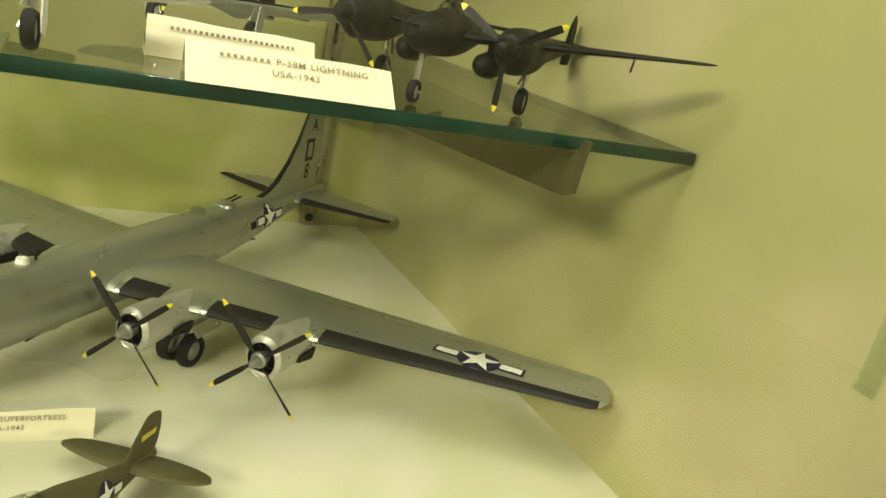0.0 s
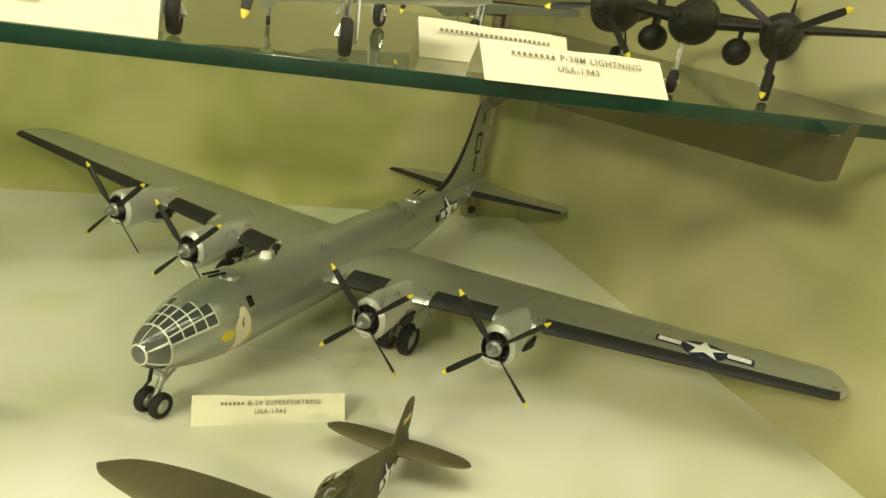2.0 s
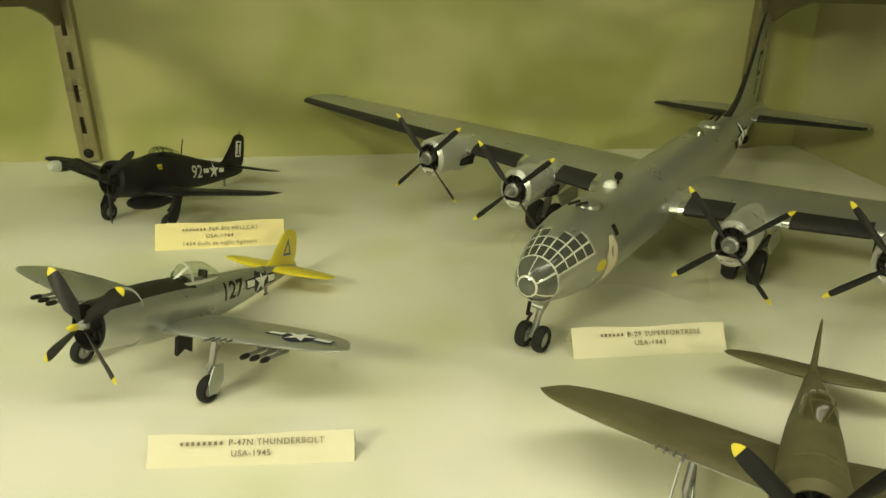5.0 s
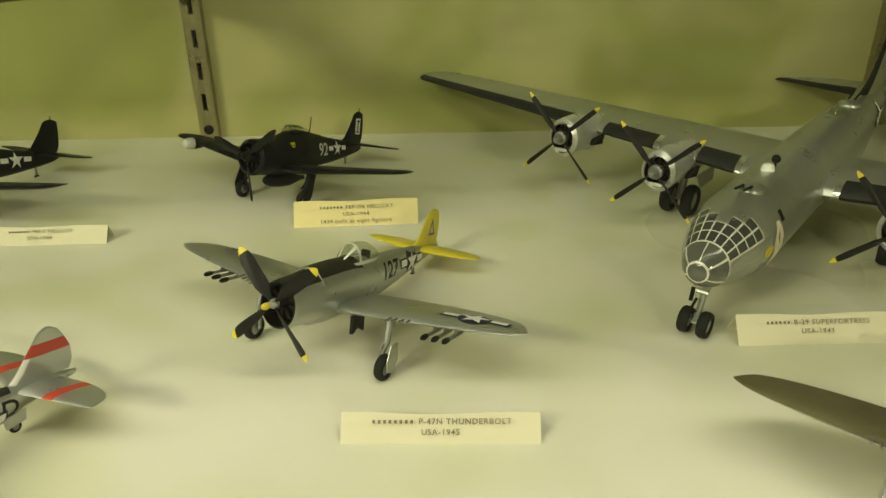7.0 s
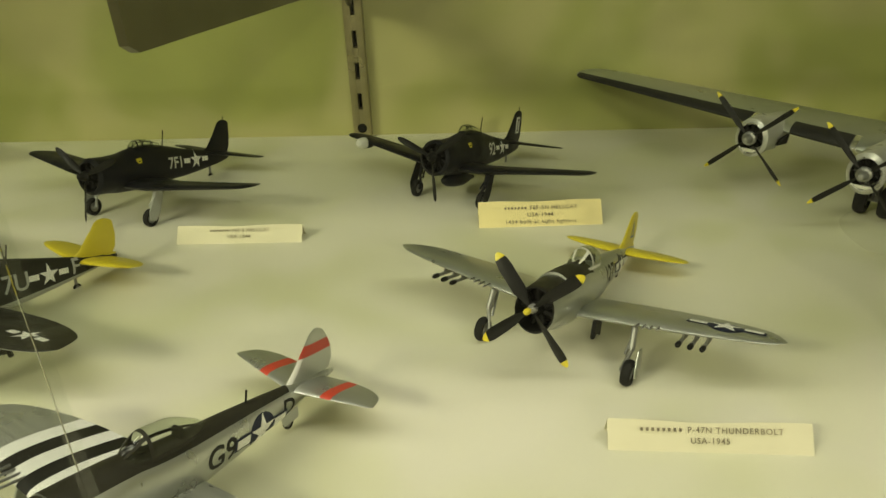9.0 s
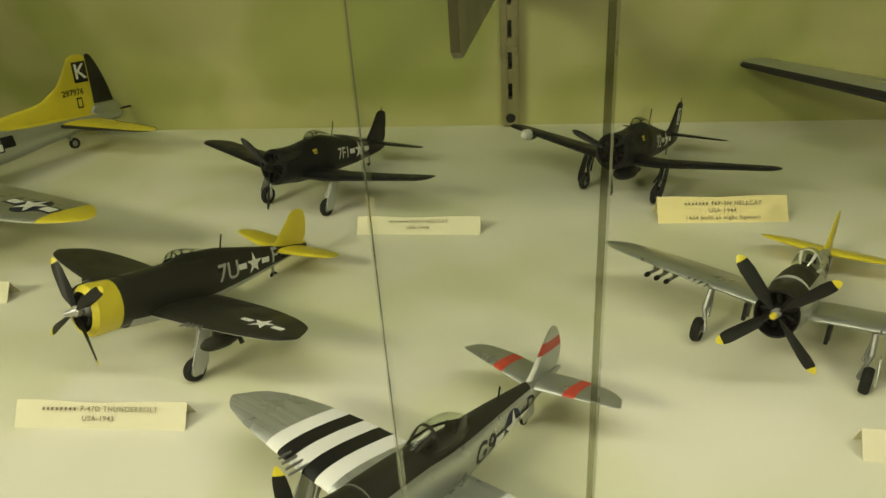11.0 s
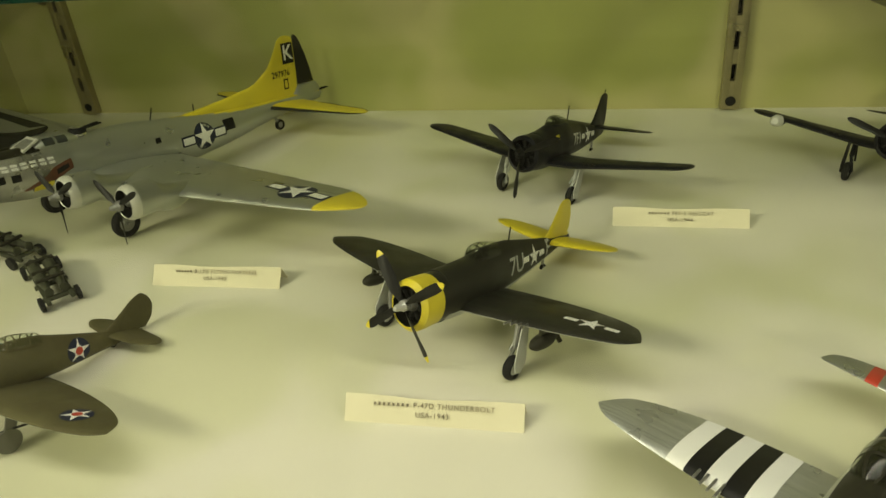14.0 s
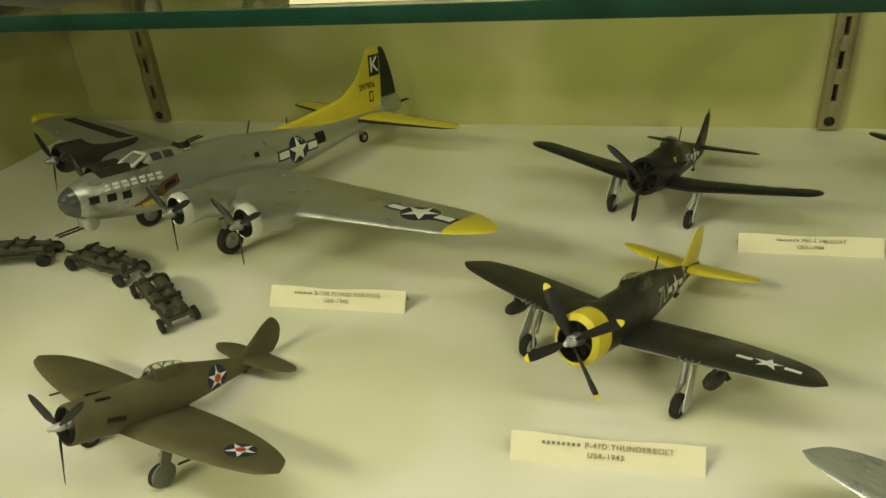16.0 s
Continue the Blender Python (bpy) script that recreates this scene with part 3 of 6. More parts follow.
def thunderbolt(name, label, m, kind, half=6.2):
    """Big radial fighter with an elliptical wing; kind: 'silver', 'razor', 'stripes' or 'olive'."""
    k = Kit(name, label, 2.75, -2.3, m)
    ground = -2.3
    body, belly, panel, cowlm, tailm, noseb = {"silver": ("silver", "silver", "olive_dark", "silver", "yellow", "black_paint"), "razor": ("olive_grey", "light_grey", "olive_grey", "yellow", "yellow", "olive_grey"), "stripes": ("silver", "silver", "olive_dark", "silver", "silver", "olive_dark"), "olive": ("olive", "light_grey", "olive", "olive", "olive", "olive")}[kind]
    razor = kind in ("razor", "olive")
    top = [(2.0, 0.82), (3.0, 0.86), (3.7, 0.9), (4.6, 1.12), (5.4, 1.12), (7.0, 0.9), (8.6, 0.66), (10.1, 0.5), (10.75, 0.42)] if razor else [(2.0, 0.82), (3.0, 0.86), (3.7, 0.86), (4.6, 0.72), (5.4, 0.68), (7.0, 0.66), (8.6, 0.6), (10.1, 0.5), (10.75, 0.42)]
    rest = {2.0: (0.7, -1.0, -0.05, 2), 3.0: (0.69, -1.06, -0.08, 2), 3.7: (0.67, -1.06, -0.08, 2), 4.6: (0.62, -1.02, -0.08, 1.75 if razor else 2), 5.4: (0.57, -0.94, -0.04, 1.6 if razor else 2), 7.0: (0.42, -0.66, 0.05, 1.6 if razor else 2), 8.6: (0.26, -0.3, 0.16, 1.8), 10.1: (0.11, 0.08, 0.28, 2), 10.75: (0.03, 0.28, 0.34, 2)}
    rows = [(s, rest[s][0], t, rest[s][1], rest[s][2], rest[s][3]) for s, t in top]
    def paint(s, th):
        a = math.degrees(th) % 360
        if kind == "silver":
            return 2 if 48 < a < 132 and s < 4.4 else 0
        if kind == "stripes":
            return 2 if 40 < a < 140 and s < 8.75 else 0
        return 1 if 215 < a < 325 else 0
    fus = k.loft("fuselage", rows, [body, belly, panel], paint, breaks=(4.4, 8.75, 9.3))
    def nose(s, th, i):
        a = math.degrees(th)
        if kind == "razor":
            return 1 if i < 2 else (2 if i > 6 else 0)
        if kind == "silver":
            return 1 if i < 4 else (2 if 48 < a < 132 else 0)
        if kind == "stripes":
            return 1 if i < 3 else (2 if 40 < a < 140 else 0)
        return 1 if i < 2 else 0
    if kind == "silver":
        k.cowl(0.6, 2.0, -0.08, 0.65, 0.72, [cowlm, noseb, panel], nose, squash=1.14, label="silver engine cowling with a black nose band")
    else:
        k.cowl(0.6, 2.02, -0.08, 0.77, 0.74, [cowlm, "engine_dark", panel], nose, lip=0.76, squash=1.14)
    k.radial(0.95, -0.05, 0.55 if kind == "silver" else 0.6, case="engine_dark" if kind == "silver" else "grey_metal")
    ang = {"silver": 46, "razor": 52, "stripes": 68, "olive": 36}[kind]
    k.propeller(0.45, 0.0, 1.9, 4, ang, wide=0.22 if kind == "silver" else 0.195, hub=("silver_cowl", 0.13, 0.36) if kind == "silver" else ("silver_cowl", 0.17, 0.45), boss="yellow" if kind == "silver" else "")
    # wings
    lead = 0.3
    wr = ellipse_rows(half, 2.95 if kind != "silver" else 2.6, 3.55, -0.62, 0.065 if kind == "stripes" else 0.1, p={"silver": 2.6, "razor": 2.5}.get(kind, 2.2), lead=lead)
    if kind == "stripes":
        edges = [1.55, 2.02, 2.49, 2.96, 3.43, 3.9]
        def wfn(u, x, up):
            for i in range(5):
                if edges[i] < u < edges[i + 1]:
                    return 1 if i % 2 == 0 else 2
            return 0
        wmats = ["silver_brushed", "white", "black_paint"]
    else:
        edges, wmats = [], [body, belly]
        wfn = lambda u, x, up: 0 if up else 1
    for side in (1, -1):
        w = k.surface("wing", wr, wmats, wfn, side=side, breaks=edges, tip=0.05, tc=(0.15, 0.1), nc=10)
        if side == -1:
            x = side * half * 0.74
            blue = "insignia_blue"
            if kind in ("silver", "razor", "stripes"):
                k.decal("insignia", w, bars_star(0.46 if kind == "razor" else 0.52, blue, kind != "razor"), (x, 3.75, 0.2), (-1, 0.0, 0.1), (0, 0, 1))
        # guns
        k.rods("gun", [((side * (2.5 + 0.2 * i), 2.35 + 0.07 * i, -0.33 + 0.02 * i), (side * (2.5 + 0.2 * i), 2.95, -0.33 + 0.02 * i), 0.035) for i in range(4)], "grey_metal")
        gear_leg(k, side * {"silver": 2.48, "razor": 2.75}.get(kind, 2.4), 2.75, -0.5, ground, 0.42, 0.3, rake=0.25, door={"silver": "silver" if side == -1 else "", "razor": "light_grey", "stripes": "silver", "olive": "light_grey"}[kind], hub="grey_metal" if kind != "razor" else "light_grey", splay=0.1, short=0.45 if kind == "silver" else 0.0)
        st = ellipse_rows(2.75 if kind == "razor" else 2.45, 1.6, 9.55, 0.36, 0.1 if kind == "razor" else 0.03, p=2.2, lead=0.42)
        if kind == "stripes":
            st = []
            for i in range(15):
                f = i / 14
                le = 8.88 + 0.42 * f
                st.append((2.55 * f, le, le + 1.32 * max(1 - (f / 1.004) ** 2.4, 0.0) ** (1 / 2.4), 0.36 + 0.2 * f))
            k.surface("tailplane", st, ["silver", "red"], lambda u, x, up: 1 if 0.98 < u < 1.32 else 0, side=side, breaks=(0.98, 1.32), tip=0.06)
        else:
            k.surface("tailplane", st, [tailm], side=side, tip=0.06)
        if kind == "silver":
            for i in range(3):
                bm = bmesh.new()
                c = k.v(side * (3.75 + 0.34 * i), 2.9, -0.55 + 0.03 * i)
                add_rod(bm, c + Vector((0, 0.25, 0)) * S, c - Vector((0, 0.85, 0)) * S, 0.06 * S, seg=8)
                add_revolve(bm, [(0.1 * S, 0.06 * S), (0.16 * S, 0.085 * S), (0.36 * S, 0.085 * S), (0.46 * S, 0.05 * S), (0.5 * S, 0)], c, (0, 1, 0), 8, 1)
                add_box(bm, c + Vector((-0.02, -0.5, 0)) * S, c + Vector((0.02, -0.3, 0.25)) * S)
                part("rocket", bm, ["rocket_grey", "engine_dark"], k.root)
            k.plate("bomb_pylon", [(side * 1.2, 2.75, -0.6), (side * 1.2, 3.4, -0.6), (side * 1.2, 3.42, -1.2), (side * 1.2, 3.1, -1.02), (side * 1.2, 2.78, -1.18)], 0.12, ["black_paint"])
        if kind == "razor":
            bomb(k, side * 3.55, 2.3, -0.75, 0.25, 1.7)
    fin_rows = [(0.0, 8.5, 10.55, 0.5), (0.3, 9.0, 10.68, 0.5), (0.8, 9.32, 10.68, 0.5), (1.1, 9.55, 10.6, 0.5), (1.5 if kind == "razor" else 1.38, 9.75, 10.5, 0.5)]
    if kind == "stripes":
        fin_rows = [(0.0, 8.7, 10.55, 0.5), (0.3, 8.98, 10.66, 0.5), (0.7, 9.25, 10.6, 0.5), (1.05, 9.48, 10.42, 0.5), (1.44, 9.72, 10.15, 0.5)]
        fin = k.surface("fin", fin_rows, ["silver", "red", "white"], lambda u, x, up: 1 if 0.68 < u < 1.02 else (2 if x < 0.14 and u < 0.68 else 0), fin=True, breaks=(0.68, 1.02), tip=0.13, tc=(0.1, 0.08))
    else:
        fin = k.surface("fin", fin_rows, [tailm], fin=True, tip=0.13, tc=(0.1, 0.08))
    if kind != "stripes":
        k.surface("rudder_post", [(0.0, 10.0, 10.55, 0.1), (0.45, 10.0, 10.75, 0.1)], [tailm], fin=True, tip=0.1, tc=(0.2, 0.15), n=4)
    else:
        for x in (-0.16, 0.16):
            k.plate("tail_wheel_door", [(x * 0.7, 8.5, -0.28), (x * 0.7, 9.15, -0.15), (x * 1.2, 9.1, -0.45), (x * 1.2, 8.55, -0.56)], 0.03, ["silver"])
    small_tail_wheel(k, 8.9, ground + 6.15 * math.tan(radians(13.5)), 0.0)
    # cockpit
    if razor:
        canopy_framed(k, 3.62, 5.15, 0.85, 1.3, 0.4, (4.0, 4.25, 4.65, 5.1), body, tail=1.18)
    else:
        canopy_bubble(k, 3.55, 6.0, 0.68, 1.27, 0.44, "frame_pale" if kind == "silver" else "olive_dark")
    cockpit(k, 4.4, 0.8, 0.3)
    if kind == "stripes":
        k.rods("aerial_mast", [((0, 7.3, 0.6), (0, 7.32, 1.02), 0.028)], "engine_dark")
    if kind == "razor":
        k.rods("aerial_mast", [((0, 6.1, 0.95), (0, 6.15, 1.55), 0.028)], "engine_dark")
    # markings on the port side
    P = dict(right=(0, 1, 0), out=(-1, 0, 0))
    if kind == "silver":
        k.decal("code", fus, [text2("127", 0.6, "black_paint", 0.016)], (-0.5, 6.2, 0.12), **P)
        k.decal("insignia", fus, bars_star(0.47), (-0.4, 8.02, 0.18), **P)
        tri = ([(-0.3, -0.3), (0.3, -0.3), (0, 0.38), (-0.17, -0.21), (0.17, -0.21), (0, 0.18)], [(0, 1, 4, 3), (1, 2, 5, 4), (2, 0, 3, 5)], "blue_marking")
        k.decal("tail_emblem", fin, [tri], (-0.1, 9.98, 1.15), **P)
    elif kind == "razor":
        k.decal("code", fus, [text2("7U", 0.66, "light_grey", 0.012)], (-0.5, 6.15, 0.18), **P)
        k.decal("insignia", fus, bars_star(0.42, field=False), (-0.4, 7.5, 0.24), **P)
        k.decal("code_letter", fus, [text2("F", 0.6, "light_grey", 0.012)], (-0.3, 8.7, 0.28), **P)
    elif kind == "stripes":
        k.decal("code", fus, [text2("G9", 0.6, "black_paint", 0.016)], (-0.5, 6.1, -0.1), **P)
        k.decal("insignia", fus, bars_star(0.48), (-0.4, 7.55, -0.1), **P)
        k.decal("code_letter", fus, [text2("D", 0.52, "black_paint", 0.012)], (-0.3, 8.66, 0.04), **P)
    else:
        k.decal("insignia", fus, bars_star(0.42), (-0.4, 7.6, 0.2), **P)
        k.decal("serial_band", fin, [(*rect2(-0.42, -0.09, 0.42, 0.09), "yellow")], (-0.1, 9.95, 1.2), right=(0, 1, 0.1), out=(-1, 0, 0))
    return k


def hellcat(name, label, m, night):
    """Navy carrier fighter, dark blue; night: with a radome on the starboard wing."""
    k = Kit(name, label, 2.75, -2.25, m)
    ground = -2.25
    rows = [(2.05, 0.74, 0.78, -0.87, -0.05, 2), (2.6, 0.72, 0.86, -0.92, -0.05, 1.9), (3.4, 0.68, 1.08, -0.9, -0.05, 1.75), (4.3, 0.62, 1.16, -0.85, -0.03, 1.7), (5.4, 0.5, 1.02, -0.7, 0.02, 1.7), (7.0, 0.36, 0.74, -0.54, 0.1, 1.8), (8.6, 0.22, 0.56, -0.28, 0.16, 2), (9.7, 0.1, 0.44, -0.05, 0.22, 2), (10.05, 0.03, 0.38, 0.08, 0.26, 2)]
    fus = k.loft("fuselage", rows, ["navy"])
    k.cowl(1.02, 2.08, -0.05, 0.77, 0.76, ["navy", "engine_dark"], lambda s, th, i: 1 if i < 2 else 0, lip=0.78, squash=1.06)
    k.radial(1.38, -0.05, 0.6, case="engine_dark")
    k.propeller(0.9, 0.0, 1.98, 3, 62 if not night else 48, wide=0.15, hub=("engine_dark", 0.22, 0.42), tip_mat="prop_black")
    wing = [(0.0, 2.35, 5.35, -0.55), (1.6, 2.4, 5.2, -0.5), (6.55, 3.0, 4.75, 0.12)]
    for side in (1, -1):
        w = k.surface("wing", wing, ["navy"], side=side, tip=0.08, tc=(0.16, 0.11))
        if side == -1 and not night:
            k.decal("insignia", w, [s for s in bars_star(0.5, field=False)], (-4.6, 3.95, 0.1), (-1, 0.02, 0.13), (0, 0, 1))
        gear_leg(k, side * 1.75, 2.75, -0.5, ground, 0.42, 0.26, rake=0.35, door="light_grey" if not night else "navy", hub="grey_metal", leg="light_grey" if not night else "navy")
        k.surface("tailplane", [(0.0, 8.35, 9.95, 0.42), (2.85, 8.95, 9.75, 0.48)], ["navy"], side=side, tip=0.16, tc=(0.11, 0.08))
        k.rods("gun", [((side * (2.35 + 0.22 * i), 2.2, -0.28 + 0.03 * i), (side * (2.35 + 0.22 * i), 2.7, -0.28 + 0.03 * i), 0.035) for i in range(3)], "engine_dark")
    fin = k.surface("fin", [(0.0, 7.5, 9.95, 0.35), (0.35, 8.35, 10.1, 0.35), (1.0, 8.8, 10.1, 0.35), (1.75, 9.2, 10.0, 0.35)], ["navy"], fin=True, tip=0.1, tc=(0.09, 0.08))
    small_tail_wheel(k, 8.7, ground + 5.95 * math.tan(radians(12.5)), 0.1, 0.15)
    canopy_framed(k, 3.2, 4.9, 1.0, 1.42, 0.34, (3.55, 3.8, 4.4, 4.85), "navy", tail=1.22)
    cockpit(k, 3.9, 0.95, 0.26)
    k.rods("aerial_mast", [((0, 5.3, 0.95), (0, 5.35, 1.75), 0.026)], "engine_dark")
    k.rods("tail_mast", [((0, 9.6, 2.05), (0, 9.6, 2.3), 0.025)], "engine_dark")
    P = dict(right=(0, 1, 0), out=(-1, 0, 0))
    if night:
        bm = bmesh.new()
        add_revolve(bm, [(0.5 * S, 0), (0.45 * S, 0.16 * S), (0.28 * S, 0.26 * S), (0.0, 0.29 * S), (-0.5 * S, 0.25 * S), (-1.1 * S, 0.1 * S), (-1.3 * S, 0)], k.v(5.15, 2.85, -0.15), (0, 1, 0), 18, mats=[1, 1, 1, 0, 0, 0])
        part("radome", bm, ["navy", "pale_grey"], k.root, "pale grey radar pod with a rounded nose")
        bomb(k, 0, 2.0, -1.15, 0.36, 3.0, "navy", False, "drop_tank")
        k.decal("code", fus, [text2("92", 0.62, "pale_grey", 0.012)], (-0.5, 6.0, 0.2), **P)
        k.decal("insignia", fus, bars_star(0.42, field=False), (-0.35, 7.35, 0.26), **P)
        k.decal("tail_code", fin, [(*rect2(-0.24, -0.45, 0.24, 0.4), "white"), (*rect2(-0.05, -0.36, 0.05, 0.3), "navy"), (*rect2(-0.14, -0.36, 0.14, -0.28), "navy"), (*rect2(-0.14, 0.22, 0.14, 0.3), "navy")], (-0.1, 9.55, 1.35), **P)
    else:
        k.decal("code", fus, [text2("7F1", 0.54, "pale_grey", 0.012)], (-0.5, 5.75, 0.2), **P)
        k.decal("insignia", fus, bars_star(0.46, field=False), (-0.35, 7.25, 0.24), **P)
    k.decal("pennant", fus, [([(-0.18, 0.1), (0.16, 0.14), (0.14, -0.1), (-0.1, -0.12)], [(0, 3, 2, 1)], "yellow")], (-0.5, 3.35, 0.5), right=(0, 1, 0), out=(-1, 0, 0.4))
    return k


def lancer(name, label, m):
    """Small olive radial fighter with prewar red-centred stars."""
    k = Kit(name, label, 2.4, -1.95, m)
    ground = -1.95
    rows = [(1.45, 0.6, 0.62, -0.68, 0, 2), (2.3, 0.6, 0.66, -0.76, -0.02, 2), (3.1, 0.56, 0.78, -0.76, -0.02, 1.8), (4.1, 0.48, 0.94, -0.68, 0, 1.65), (5.2, 0.38, 0.76, -0.5, 0.06, 1.7), (6.6, 0.24, 0.54, -0.18, 0.16, 1.9), (7.9, 0.1, 0.38, 0.1, 0.26, 2), (8.35, 0.03, 0.32, 0.22, 0.28, 2)]
    fus = k.loft("fuselage", rows, ["olive", "light_grey"], lambda s, th: 1 if 240 < math.degrees(th) % 360 < 300 else 0)
    k.cowl(0.55, 1.5, -0.02, 0.6, 0.62, ["olive", "engine_dark"], lambda s, th, i: 1 if i < 2 else 0, squash=1.05)
    k.radial(0.85, 0, 0.5)
    k.rods("exhaust", [((-0.62, 1.45, 0.05), (-0.64, 2.0, -0.02), 0.08), ((0.62, 1.45, 0.05), (0.64, 2.0, -0.02), 0.08)], "engine_dark")
    k.propeller(0.4, 0.0, 1.65, 3, 47, wide=0.13, hub=("silver_cowl", 0.12, 0.36), tip_mat="prop_black")
    wr = ellipse_rows(5.9, 2.7, 3.0, -0.62, 0.075, p=2.1, lead=0.38)
    for side in (1, -1):
        w = k.surface("wing", wr, ["olive", "light_grey"], lambda u, x, up: 0 if up else 1, side=side, tip=0.05, tc=(0.15, 0.1))
        if side == -1:
            k.decal("insignia", w, red_star(0.47), (-4.2, 3.2, 0.0), (-1, 0, 0.1), (0, 0, 1))
        gear_leg(k, side * 1.75, 2.4, -0.45, ground, 0.36, 0.26, rake=0.25, splay=0.1, hub="cover_grey")
        xo = side * 1.93
        k.plate("gear_door", [(xo, 2.42 + 0.4 * math.cos(a), ground + 0.43 + 0.4 * math.sin(a)) for a in [2 * math.pi * j / 18 for j in range(18)]], 0.05, ["cover_grey"])
        k.plate("strut_cover", [(xo, 2.28, ground + 0.7), (xo, 2.62, ground + 0.7), (xo - side * 0.1, 2.8, -0.5), (xo - side * 0.1, 2.4, -0.5)], 0.04, ["cover_grey"])
        k.surface("tailplane", [(0.0, 6.75, 8.2, 0.34), (1.2, 6.95, 8.1, 0.34), (1.95, 7.25, 7.95, 0.36)], ["olive"], side=side, tip=0.3, tc=(0.11, 0.08))
    k.surface("fin", [(0.0, 6.6, 8.45, 0.36), (0.4, 7.05, 8.7, 0.36), (0.85, 7.5, 8.72, 0.36), (1.35, 7.95, 8.5, 0.36)], ["olive"], fin=True, tip=0.26, tc=(0.1, 0.08))
    small_tail_wheel(k, 7.1, ground + 4.7 * math.tan(radians(20.8)), 0.1, 0.12)
    canopy_framed(k, 2.95, 4.35, 0.72, 1.1, 0.36, (3.25, 3.5, 3.95, 4.3), "olive", tail=1.0)
    cockpit(k, 3.6, 0.72, 0.26)
    k.rods("gun", [((-0.25, 1.3, 0.6), (-0.25, 1.75, 0.56), 0.05), ((0.25, 1.3, 0.6), (0.25, 1.75, 0.56), 0.05), ((3.2, 1.9, -0.5), (3.2, 2.6, -0.5), 0.035), ((-3.2, 1.9, -0.5), (-3.2, 2.6, -0.5), 0.035)], "engine_dark")
    k.decal("insignia", fus, red_star(0.43), (-0.4, 5.6, 0.16), right=(0, 1, 0), out=(-1, 0, 0))
    return k


def nacelle(k, x, s, z, r, length, mats, fn, droop=0.25, squash=1.05, lip=0.8, rise=0.8):
    """Cowling and tapering fairing of one wing engine."""
    k.cowl(s + 0.35, s + 1.75, z, r, r * 0.97, mats, fn, x0=x, lip=lip, squash=squash)
    rows = [(s + 1.7, r * 0.95, z + r * 0.97, z - r * 1.0, z, 2), (s + length * 0.5, r * 0.9, z + r * rise, z - r * (1 + droop), z - 0.05, 2), (s + length * 0.8, r * 0.6, z + r * (rise - 0.3), z - r * 0.7, z - 0.1, 2), (s + length, 0.05, z + 0.12, z - 0.05, z + 0.03, 2)]
    k.loft("nacelle", rows, ["silver" if mats[0] == "pale_silver" else mats[0]], x0=x, n=14, seg=20)
    k.radial(s + 0.75, z, r * 0.72, x0=x)


